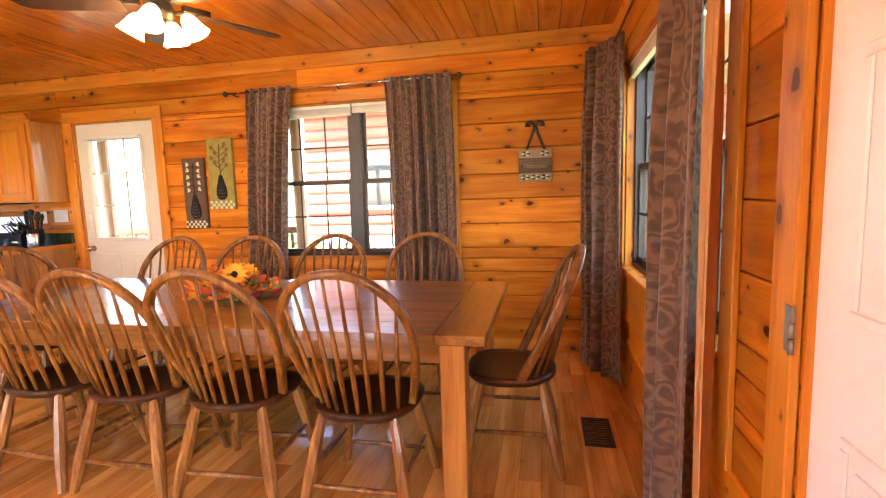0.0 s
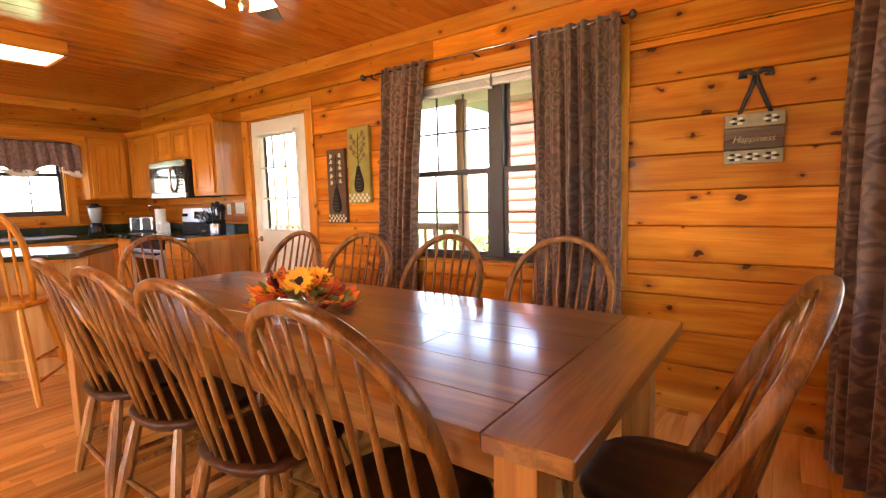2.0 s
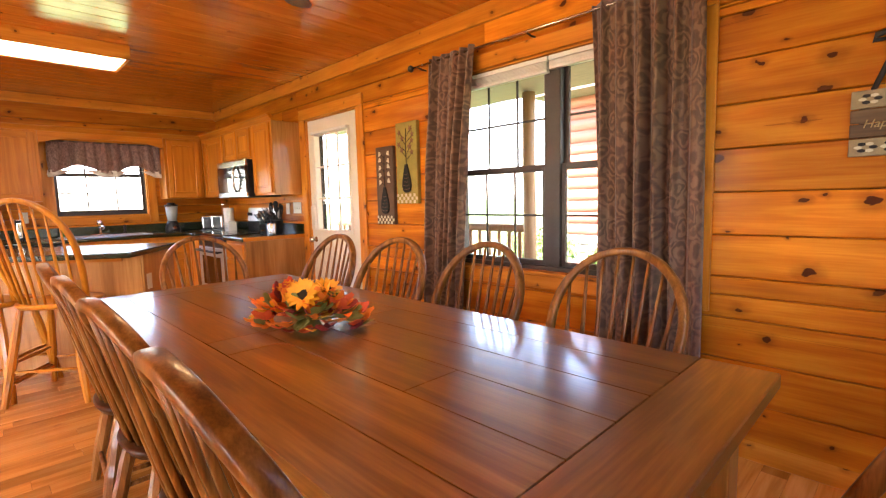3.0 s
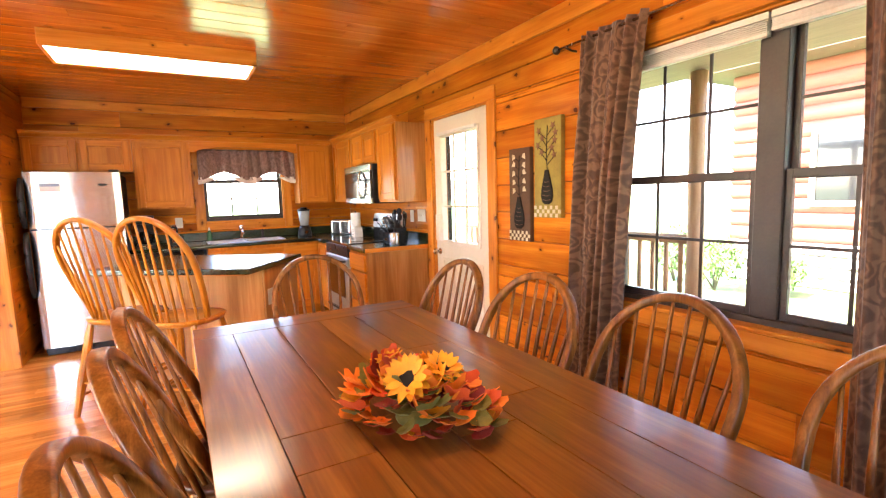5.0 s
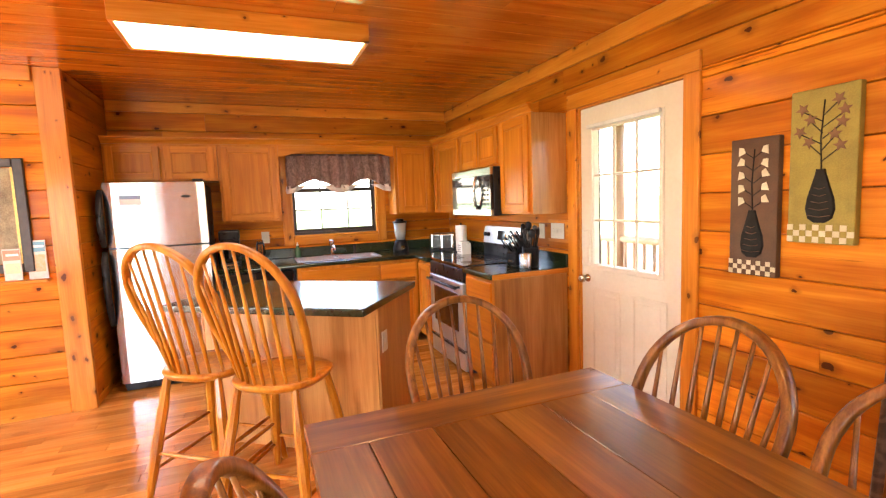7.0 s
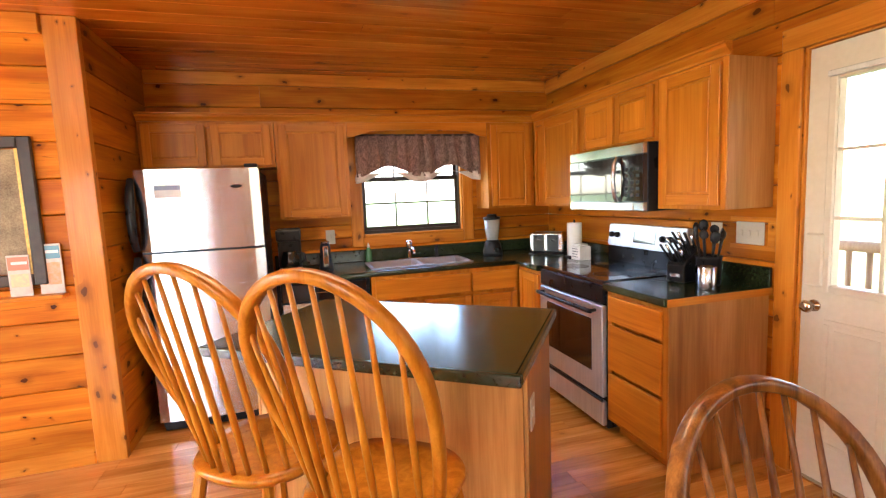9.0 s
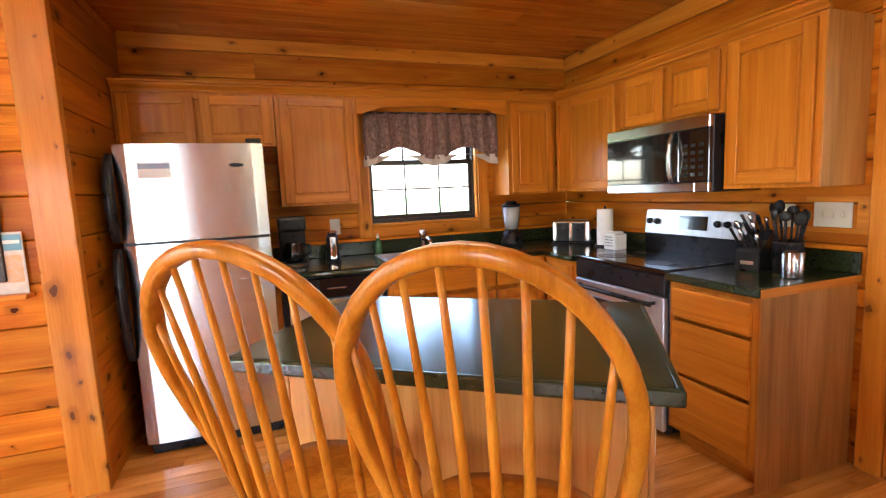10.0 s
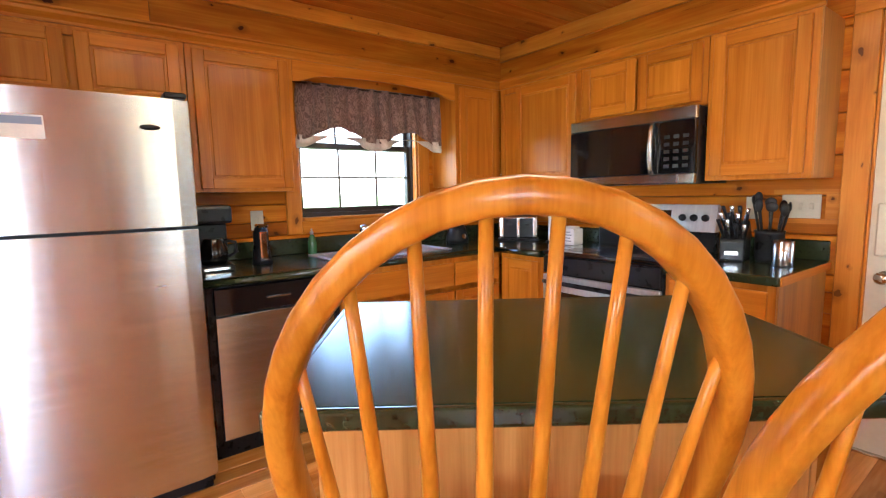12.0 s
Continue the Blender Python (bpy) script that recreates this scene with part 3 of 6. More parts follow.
def panel_door(name, m, width, material, lite, label, knob_side):
    """An exterior door with a nine-pane lite; local x along the wall, y into the room."""
    th = thing(name, m, label, "door", kind="structure")
    h, y0, y1 = 2.03, -0.04, 0.004
    l0, l1, lz0, lz1 = lite or (0.18, width - 0.18, 0.965, 1.875)
    if lite is None:
        part("door_leaf", boxes((0.012, width - 0.012, y0, y1, 0.012, h)), material, th)
        bm = bmesh.new()
        for zz in ((1.02, 1.5), (1.6, 1.9)):
            door_panel_frame(bm, 0.12, width / 2 - 0.05, *zz, y1)
            door_panel_frame(bm, width / 2 + 0.05, width - 0.12, *zz, y1)
        part("door_panel", bm, material, th)
    else:
        part("door_leaf", boxes((0.012, l0, y0, y1, 0.012, h), (l1, width - 0.012, y0, y1, 0.012, h), (l0, l1, y0, y1, 0.012, lz0), (l0, l1, y0, y1, lz1, h)), material, th)
    if lite is not None:
        bm = boxes((l0 - 0.035, l0, y1, y1 + 0.014, lz0 - 0.035, lz1 + 0.035), (l1, l1 + 0.035, y1, y1 + 0.014, lz0 - 0.035, lz1 + 0.035), (l0, l1, y1, y1 + 0.014, lz0 - 0.035, lz0), (l0, l1, y1, y1 + 0.014, lz1, lz1 + 0.035), bev=0.005)
        part("lite_frame", bm, material, th)
    for k in (1, 2) if lite is not None else ():
        px = l0 + (l1 - l0) * k / 3
        part("muntin", boxes((px - 0.008, px + 0.008, -0.016, 0.0, lz0, lz1), bev=0.002), material, th)
        pz = lz0 + (lz1 - lz0) * k / 3
        part("muntin", boxes((l0, l1, -0.0155, -0.0005, pz - 0.008, pz + 0.008), bev=0.002), material, th)
    if lite is not None:
        p = part("pane", boxes((l0, l1, -0.024, -0.02, lz0, lz1)), GLASS, th)
        p.visible_shadow = False
    bm = bmesh.new()
    mid = width / 2
    door_panel_frame(bm, 0.12, mid - 0.05, 0.2, lz0 - 0.16, y1)
    door_panel_frame(bm, mid + 0.05, width - 0.12, 0.2, lz0 - 0.16, y1)
    part("door_panel", bm, material, th)
    kx = 0.075 if knob_side < 0 else width - 0.075
    for nm, z, prof in (("door_knob", 0.86, [(0.028, 0), (0.028, 0.006), (0.011, 0.01), (0.011, 0.03), (0.026, 0.042), (0.029, 0.055), (0.022, 0.068), (0.004, 0.072)]), ("deadbolt", 1.0, [(0.027, 0), (0.027, 0.008), (0.018, 0.014), (0.004, 0.016)])):
        part(nm, lathe(bmesh.new(), prof, m=pose(kx, y1, z, -90)), BRASS, th, "aged nickel " + nm.replace("_", " "))
    part("threshold", boxes((0.012, width - 0.012, -0.1, 0.03, 0.0005, 0.011), bev=0.002), BRASS, th)
    part("frame_jamb", boxes((0.0005, 0.0115, -0.12, 0.02, 0.001, h + 0.012), bev=0.002), PINE_TRIM_Z, th)
    part("frame_jamb", boxes((width - 0.0115, width - 0.0005, -0.12, 0.02, 0.001, h + 0.012), bev=0.002), PINE_TRIM_Z, th)
    part("head_jamb", boxes((0.012, width - 0.012, -0.12, 0.02, h + 0.003, h + 0.0145), bev=0.002), PINE_TRIM_X, th)
    for a in (-0.1, width):
        part("casing_board", boxes((a, a + 0.1, 0.0205, 0.042, 0.001, h + 0.014), bev=0.004), PINE_TRIM_Z, th)
    part("casing_board", boxes((-0.1, width + 0.1, 0.0205, 0.043, h + 0.015, h + 0.115), bev=0.004), PINE_TRIM_X, th)
    return th


dw = DOOR_K[1] - DOOR_K[0]
# local x runs towards -x in the world
door = panel_door("door_1", at_x_back(DOOR_K[1]), dw, CREAM, (0.18, 0.75, 0.965, 1.875), "cream-white exterior door with a nine-pane window", 1)
part("blind_headrail", boxes((0.155, 0.775, 0.02, 0.045, 1.885, 1.91), bev=0.003), BLIND, door, "small raised blind above the door glass")
part("keypad_lock", boxes((dw - 0.115, dw - 0.035, 0.0045, 0.03, 0.955, 1.2), bev=0.008), CREAM, door, "cream keypad lock plate")
ew = DOOR_E[1] - DOOR_E[0]
door = panel_door("door_2", pose(XR, DOOR_E[0], 0, 0, 0, 90), ew, WHITE, None, "white painted entry door with grey steel hinges", -1)
for z in (0.3, 0.97, 1.75):
    bm = boxes((ew - 0.006, ew + 0.024, 0.0425, 0.0455, z - 0.05, z + 0.05), bev=0.001)
    for k in range(3):
        tube(bm, [(ew - 0.008, 0.046, z - 0.05 + k * 0.034), (ew - 0.008, 0.046, z - 0.018 + k * 0.034)], 0.006, 10)
    part("hinge", bm, HINGE, door, "grey steel hinge")


# ---- dining table ----
TX0, TX1, TY0, TY1, TZ = -3.26, -0.385, 1.555, 2.685, 0.742
table = thing("dining_table", pose((TX0 + TX1) / 2, (TY0 + TY1) / 2, 0), "long dark-stained plank dining table with square pine legs", "table")
TL, TW = (TX1 - TX0) / 2, (TY1 - TY0) / 2
rng = random.Random(11)
for sx in (-1, 1):
    a = sorted((sx * TL, sx * (TL - 0.2)))
    part("end_board", boxes((a[0], a[1], -TW, TW, TZ - 0.042, TZ), bev=0.004), TABLE_WOOD_Y, table)
ys = [-TW, -0.4, -0.2, 0.005, 0.19, 0.39, TW]
for k, (y0, y1) in enumerate(zip(ys, ys[1:])):
    cuts = [-TL + 0.2] + sorted(rng.uniform(-0.9, 0.9) for _ in range(0 if k in (0, 5) else 2)) + [TL - 0.2]
    for c0, c1 in zip(cuts, cuts[1:]):
        if c1 - c0 > 0.05:
            part("plank", boxes((c0 + 0.0012, c1 - 0.0012, y0 + 0.0015, y1 - 0.0015, TZ - 0.04, TZ - 0.0005), bev=0.001), TABLE_WOOD, table)
part("underlay", boxes((-TL + 0.05, TL - 0.05, -TW + 0.03, TW - 0.03, TZ - 0.0425, TZ - 0.0403)), DARK, table)
part("apron", boxes((-TL + 0.12, TL - 0.12, -TW + 0.06, -TW + 0.085, TZ - 0.135, TZ - 0.043), bev=0.003), APRON_X, table, "golden pine apron")
part("apron", boxes((-TL + 0.12, TL - 0.12, TW - 0.085, TW - 0.06, TZ - 0.135, TZ - 0.043), bev=0.003), APRON_X, table, "golden pine apron")
part("apron", boxes((-TL + 0.1, -TL + 0.125, -TW + 0.09, TW - 0.09, TZ - 0.135, TZ - 0.043), bev=0.003), APRON_Y, table, "golden pine apron")
part("apron", boxes((TL - 0.125, TL - 0.1, -TW + 0.09, TW - 0.09, TZ - 0.135, TZ - 0.043), bev=0.003), APRON_Y, table, "golden pine apron")
for sx in (-1, 1):
    for sy in (-1, 1):
        cx, cy = sx * (TL - 0.135), sy * (TW - 0.075)
        bm = boxes((cx - 0.05, cx + 0.05, cy - 0.05, cy + 0.05, 0, TZ - 0.0425), bev=0.007, seg=2)
        part("leg", bm, TABLE_LEG, table, "square golden pine leg")


# ---- windsor chairs and stools ----
def arc_back(seat_z, top_z, half, y_seat, y_top, n=54):
    """The bow of a windsor back, leaning rearwards; wider at the shoulder than at the seat."""
    pts = []
    h = top_z - seat_z
    foot = half * 0.78
    for k in range(n + 1):
        s = k / n
        a = math.pi * (1 - s)
        if s < 0.3:
            q = s / 0.3
            px, pz = -(foot + (half - foot) * math.sin(q * math.pi / 2)), 0.56 * h * q
        elif s > 0.7:
            q = (1 - s) / 0.3
            px, pz = foot + (half - foot) * math.sin(q * math.pi / 2), 0.56 * h * q
        else:
            a = math.pi * (1 - (s - 0.3) / 0.4)
            px, pz = half * math.cos(a), 0.56 * h + 0.44 * h * math.sin(a)
        f = pz / h
        pts.append((px, y_seat + (y_top - y_seat) * f, seat_z + pz))
    return pts


def windsor(name, m, label, category, group, seat_z, top_z, half, wood_m, seat_m, leg_m, stool=False):
    ch = thing(name, m, label, category, group)
    # saddle seat: rounded plan, hollowed top
    bm = bmesh.new()
    ns, rings = 28, []
    hw, hd = 0.225, 0.215
    for r, dz in ((1.0, -0.036), (1.0, -0.012), (0.97, 0.0), (0.8, -0.004), (0.5, -0.013), (0.2, -0.014)):
        rr = 0.93 if dz == -0.036 else r
        ring = []
        for k in range(ns):
            a = 2 * math.pi * k / ns
            c, s = math.cos(a), math.sin(a)
            px = rr * hw * math.copysign(abs(c) ** 0.75, c) * (1.0 + 0.06 * s)
            py = rr * hd * math.copysign(abs(s) ** 0.8, s)
            ring.append(bm.verts.new((px, py, seat_z + dz)))
        rings.append(ring)
    for r0, r1 in zip(rings, rings[1:]):
        for k in range(ns):
            f = bm.faces.new((r0[k], r0[(k + 1) % ns], r1[(k + 1) % ns], r1[k])); f.smooth = True
    bm.faces.new(rings[0][::-1]); bm.faces.new(rings[-1])
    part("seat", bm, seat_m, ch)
    # bow and spindles
    yb, yt = -0.045, -0.33 if stool else -0.325
    pts = arc_back(seat_z - 0.012, top_z - 0.014, half, yb, yt)
    part("bow", tube(bmesh.new(), pts, 0.0155, 16, 1.3, (0, 1, 0.0), square=0.55), wood_m, ch)
    nsp = 8
    for k in range(nsp):
        u = (2 * k - nsp + 1) / 8.1
        px = u * half * 0.98
        pz = 0.56 + 0.44 * math.sqrt(max(0.0, 1 - (px / half) ** 2))
        top = (px, yb + (yt - yb) * pz, seat_z - 0.012 + (top_z - 0.014 - seat_z + 0.012) * pz - 0.006)
        bot = (u * 0.185, -0.185 + 0.1 * u * u, seat_z - 0.012)
        p = [Vector(bot).lerp(Vector(top), q) for q in (0, 0.25, 0.5, 0.8, 1)]
        part("spindle", tube(bmesh.new(), p, [0.0075, 0.0105, 0.0095, 0.007, 0.006], 8), wood_m, ch)
    # turned, splayed legs with box stretchers
    spread = 1.0 if not stool else 1.05
    feet = {}
    for sx in (-1, 1):
        for sy in (-1, 1):
            top = Vector((sx * 0.15, sy * 0.14, seat_z - 0.03))
            bot = Vector((sx * 0.225 * spread, sy * 0.225 * spread, 0.0))
            feet[sx, sy] = (top, bot)
            qs = (0, 0.12, 0.3, 0.45, 0.55, 0.7, 0.9, 1.0)
            rs = (0.018, 0.021, 0.0265, 0.025, 0.028, 0.026, 0.021, 0.018)
            part("leg", tube(bmesh.new(), [top.lerp(bot, q) for q in qs], list(rs), 8, smooth=False), leg_m, ch)

    def on(sx, sy, z):
        t, b_ = feet[sx, sy]
        q = (t.z - z) / (t.z - b_.z)
        return t.lerp(b_, q)
    hz = seat_z * 0.42
    rows = [(((-1, -1), (-1, 1)), hz), (((1, -1), (1, 1)), hz), (((-1, -1), (1, -1)), hz - 0.05), (((-1, 1), (1, 1)), hz - 0.08)]
    if stool:
        rows += [(((-1, -1), (-1, 1)), hz * 0.5), (((1, -1), (1, 1)), hz * 0.5)]
    for (a, c), z in rows:
        p0, p1 = on(*a, z), on(*c, z)
        part("stretcher", tube(bmesh.new(), [p0.lerp(p1, q) for q in (0, 0.25, 0.5, 0.75, 1)], [0.008, 0.0105, 0.012, 0.0105, 0.008], 8), wood_m, ch)
    return ch


G = "dining chairs round the table"
first = windsor("dining_chair", pose(-0.895, 1.665, 0, 0, 0, 0), "dark-stained oak bow-back spindle dining chair pushed to the table", "chair", G, 0.445, 1.025, 0.255, CHAIR_WOOD, SEAT_WOOD_SHADED, CHAIR_LEG_LIT)
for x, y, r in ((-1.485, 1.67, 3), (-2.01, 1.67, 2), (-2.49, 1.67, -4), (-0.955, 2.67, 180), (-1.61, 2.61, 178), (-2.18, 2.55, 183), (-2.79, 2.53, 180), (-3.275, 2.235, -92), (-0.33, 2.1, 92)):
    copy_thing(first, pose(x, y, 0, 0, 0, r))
stool = windsor("bar_stool", pose(-4.47, 1.198, 0, 0, 0, 54), "honey oak bow-back counter stool beside the island", "stool", "counter stools", 0.64, 1.3, 0.236, STOOL_WOOD, STOOL_WOOD, STOOL_WOOD, True)
copy_thing(stool, pose(-4.137, 1.536, 0, 0, 0, 54))

# ---- island ----
IA = 53.5
isl = thing("kitchen_island", pose(-4.745, 1.685, 0, 0, 0, IA), "honey oak kitchen island with a dark green laminate top", "island")
part("island_body", boxes((-0.57, 0.57, -0.155, 0.355, 0.0, 0.872), bev=0.003), CAB_WOOD, isl)
part("back_panel", boxes((-0.569, 0.569, -0.17, -0.1555, 0.0, 0.872), bev=0.002), CAB_END, isl, "plain oak veneer back panel")
for sx in (-1, 1):
    a = sorted((sx * 0.5705, sx * 0.585))
    part("end_panel", boxes((a[0], a[1], -0.17, 0.372, 0.0, 0.872), bev=0.002), CAB_END, isl, "plain oak veneer end panel")
part("cleat", boxes((-0.45, 0.45, -0.2, -0.1705, 0.83, 0.872), bev=0.003), CAB_WOOD_HX, isl)
top = thing("island_worktop", pose(-4.745, 1.685, 0, 0, 0, IA), "dark green laminate island worktop with rounded edge", "worktop")
part("surface", boxes((-0.595, 0.595, -0.4, 0.4, 0.875, 0.914)), GREEN_TOP, top)
for r in ((-0.615, 0.615, -0.42, -0.4), (-0.615, 0.615, 0.4, 0.42), (-0.615, -0.595, -0.4, 0.4), (0.595, 0.615, -0.4, 0.4)):
    part("edge_band", boxes((*r, 0.874, 0.914), bev=0.009, seg=3), GREEN_TOP, top)


# ---- kitchen cabinets ----
def cab_door(parent, x0, x1, z0, z1, y, name="door", raised=True):
    """A frame-and-panel door or drawer front; local x along, y towards the room."""
    s = min(0.055, (x1 - x0) * 0.2)
    d = part(name, boxes((x0 + s, x1 - s, y + 0.002, y + 0.011, z0 + s, z1 - s)), CAB_WOOD, parent)
    for a in (x0, x1 - s):
        part("stile", boxes((a, a + s, y, y + 0.019, z0, z1), bev=0.003), CAB_WOOD, d)
    if raised:
        part("panel_field", boxes((x0 + s + 0.012, x1 - s - 0.012, y + 0.0105, y + 0.017, z0 + s + 0.012, z1 - s - 0.012), bev=0.005), CAB_WOOD, d)
    for a, c in ((z0, z0 + s), (z1 - s, z1)):
        part("rail", boxes((x0 + s + 0.0004, x1 - s - 0.0004, y + 0.0004, y + 0.0188, a, c), bev=0.003), CAB_WOOD_HX, d)
    return d


def drawer(parent, x0, x1, z0, z1, y):
    return part("drawer_front", boxes((x0, x1, y, y + 0.019, z0, z1), bev=0.006, seg=2), CAB_WOOD_HX, parent)


def cabinet(name, m, w, d, z0, z1, doors, label, drawers=(), kick=False, group=""):
    c = thing(name, m, label, "cabinet", group)
    zb = z0 + (0.1 if kick else 0)
    part("body", boxes((0.001, w - 0.001, 0.0235, d - 0.02, zb, z1), bev=0.001), CAB_WOOD, c)
    bm = boxes((0.001, 0.036, d - 0.0195, d, zb, z1), (w - 0.036, w - 0.001, d - 0.0195, d, zb, z1), (0.0365, w - 0.0365, d - 0.0195, d, z1 - 0.04, z1), (0.0365, w - 0.0365, d - 0.0195, d, zb, zb + 0.035), bev=0.001)
    part("face_frame", bm, CAB_WOOD, c)
    if kick:
        part("toe_kick", boxes((0.001, w - 0.001, 0.0235, d - 0.08, 0.0, zb)), CAB_WOOD_HX, c)
    for q in doors:
        cab_door(c, *q, d + 0.0006)
    for q in drawers:
        drawer(c, *q, d + 0.0006)
    return c


def on_west(y_hi):
    return pose(XK, y_hi, 0, 0, 0, -90)


UC = "upper kitchen cabinets"
UD = 0.315
cabinet("upper_cabinet", on_west(1.185), 0.895, UD, 1.71, 2.04, [(0.025, 0.43, 1.725, 2.02), (0.465, 0.87, 1.725, 2.02)], "short honey oak cabinet above the refrigerator", group=UC)
cabinet("upper_cabinet", on_west(1.72), 0.533, UD, 1.312, 2.04, [(0.028, 0.505, 1.33, 2.02)], "honey oak wall cabinet beside the kitchen window", group=UC)
cabinet("upper_cabinet", on_west(3.31), 0.43, UD, 1.322, 2.04, [(0.035, 0.4, 1.34, 2.02)], "honey oak corner wall cabinet beside the window", group=UC)
cabinet("upper_cabinet", at_x_back(-5.895), 0.735, UD, 1.325, 2.04, [(0.03, 0.56, 1.343, 2.02)], "honey oak wall cabinet in the kitchen corner", group=UC)
cabinet("upper_cabinet", at_x_back(-5.118), 0.775, UD, 1.705, 2.04, [(0.025, 0.38, 1.725, 2.02), (0.395, 0.75, 1.725, 2.02)], "short honey oak cabinet above the microwave", group=UC)
cabinet("upper_cabinet", at_x_back(-4.66), 0.456, UD, 1.318, 2.04, [(0.028, 0.43, 1.34, 2.02)], "honey oak wall cabinet beside the back door", group=UC)
part("end_skin", boxes((-0.006, 0.0005, 0.0235, UD - 0.001, 1.319, 2.039)), CAB_END, bpy.data.objects["upper_cabinet.005"], "pale oak veneer end")

# crown moulding on top of the wall cabinets, arched board over the sink window
def moulding(name, length, m, label):
    bm = bmesh.new()
    prof = [(0.0, 2.042), (0.012, 2.042), (0.016, 2.055), (0.036, 2.075), (0.04, 2.088), (0.052, 2.092), (0.052, 2.102), (0.0, 2.102)]
    r0 = [bm.verts.new((0, y, z)) for y, z in prof]
    r1 = [bm.verts.new((length, y, z)) for y, z in prof]
    for k in range(len(prof)):
        bm.faces.new((r0[k], r0[(k + 1) % 8], r1[(k + 1) % 8], r1[k]))
    bm.faces.new(r0[::-1]); bm.faces.new(r1)
    return solid(name, bm, CAB_WOOD_HX, label, "trim", kind="structure", m=m)


moulding("trim_crown_west", 3.02, pose(XK + UD - 0.01, 3.31, 0, 0, 0, -90), "honey oak crown moulding over the cabinets")
moulding("trim_crown_north", 2.0, pose(-4.65, W - UD + 0.01, 0, 0, 0, 180), "honey oak crown moulding over the cabinets")
bm = bmesh.new()
n = 24
lo, hi = [], []
for k in range(n + 1):
    s = k / n
    q = min(1.0, max(0.0, (0.5 - abs(s - 0.5)) / 0.16))
    arch = 0.06 * (0.5 - 0.5 * math.cos(math.pi * q)) * (0.55 + 0.45 * math.sin(math.pi * s))
    lo.append((1.157 * s, 1.925 + arch))
    hi.append((1.157 * s, 2.04))
vs = [[bm.verts.new((x, y, z)) for x, z in lo + hi[::-1]] for y in (UD - 0.02, UD)]
bm.faces.new(vs[0]); bm.faces.new(vs[1][::-1])
c = len(vs[0])
for k in range(c):
    bm.faces.new((vs[0][k], vs[1][k], vs[1][(k + 1) % c], vs[0][(k + 1) % c]))
solid("window_valance_board", bm, CAB_WOOD_HX, "honey oak board with an arched lower edge over the window", "valance board", m=on_west(2.878))

BC = "base kitchen cabinets"
BD = 0.64
cabinet("base_cabinet", on_west(2.99), 1.19, BD, 0, 0.872, [(0.02, 0.4, 0.13, 0.66), (0.415, 0.79, 0.13, 0.66), (0.81, 1.16, 0.13, 0.66)], "honey oak sink base cabinet under the window", drawers=[(0.02, 0.4, 0.69, 0.84), (0.415, 1.16, 0.69, 0.84)], kick=True, group=BC)
cabinet("base_cabinet", at_x_back(-5.915), 0.375, BD, 0, 0.872, [(0.03, 0.345, 0.13, 0.84)], "narrow honey oak corner base cabinet beside the range", kick=True, group=BC)
cabinet("base_cabinet", at_x_back(-4.66), 0.472, BD, 0, 0.872, [], "honey oak three-drawer base cabinet beside the back door", drawers=[(0.03, 0.445, 0.7, 0.845), (0.03, 0.445, 0.42, 0.68), (0.03, 0.445, 0.13, 0.395)], kick=True, group=BC)
bm = boxes((XK + 0.022, XK + 0.6, 1.105, 1.135, 0.0, 0.872))
solid("cabinet_end_panel", bm, CAB_WOOD, "honey oak end panel between refrigerator and dishwasher", "cabinet panel")
part("end_skin", boxes((-4.66, -4.652, 2.99, 3.6, 0.0, 0.872)), CAB_END, bpy.data.objects["base_cabinet.002"]).matrix_parent_inverse = at_x_back(-4.66).inverted()

# worktops with a splash strip, sink cut-out left open
ct = thing("kitchen_worktop", pose(0, 0, 0), "dark green laminate kitchen worktop with backsplash strip", "worktop")
SX0, SX1, SY0, SY1 = -6.78, -6.4, 1.83, 2.62
fx = XK + 0.665
part("worktop_run", boxes((XK + 0.022, SX0, 1.105, 3.605, 0.874, 0.914), (SX1, fx, 1.105, 2.955, 0.874, 0.914), (SX0, SX1, 1.105, SY0, 0.874, 0.914), (SX0, SX1, SY1, 3.605, 0.874, 0.914), (SX1, -5.912, 2.956, 3.605, 0.874, 0.914)), GREEN_TOP, ct)
part("worktop_edge", tube(bmesh.new(), [(fx, 1.105, 0.894), (fx, 2.955, 0.894)], 0.02, 12), GREEN_TOP, ct)
part("worktop_edge", tube(bmesh.new(), [(fx, 2.955, 0.894), (-5.912, 2.955, 0.894)], 0.02, 12), GREEN_TOP, ct)
part("backsplash", boxes((XK + 0.022, XK + 0.042, 1.105, 3.605, 0.9145, 1.015), bev=0.004), GREEN_TOP, ct)
part("backsplash", boxes((XK + 0.043, -5.912, 3.587, 3.607, 0.9145, 1.015), bev=0.004), GREEN_TOP, ct)
ct = thing("range_side_worktop", pose(0, 0, 0), "short dark green laminate worktop beside the range", "worktop")
part("worktop_run", boxes((-5.135, -4.642, 2.955, 3.605, 0.874, 0.914), bev=0.01, seg=2), GREEN_TOP, ct)
part("backsplash", boxes((-5.135, -4.642, 3.587, 3.607, 0.9145, 1.015), bev=0.004), GREEN_TOP, ct)
part("edge_strip", boxes((-4.6415, -4.636, 2.965, 3.605, 0.876, 0.913)), CAB_WOOD_H, ct, "pale oak end strip")

# ---- refrigerator ----
fr = thing("refrigerator", pose(-6.1, 0.745, 0), "tall brushed steel top-freezer refrigerator with black sides and handles", "refrigerator")
part("cabinet_body", boxes((-0.7, -0.075, -0.352, 0.352, 0.02, 1.66), bev=0.006), BLACK, fr, "black textured cabinet body")


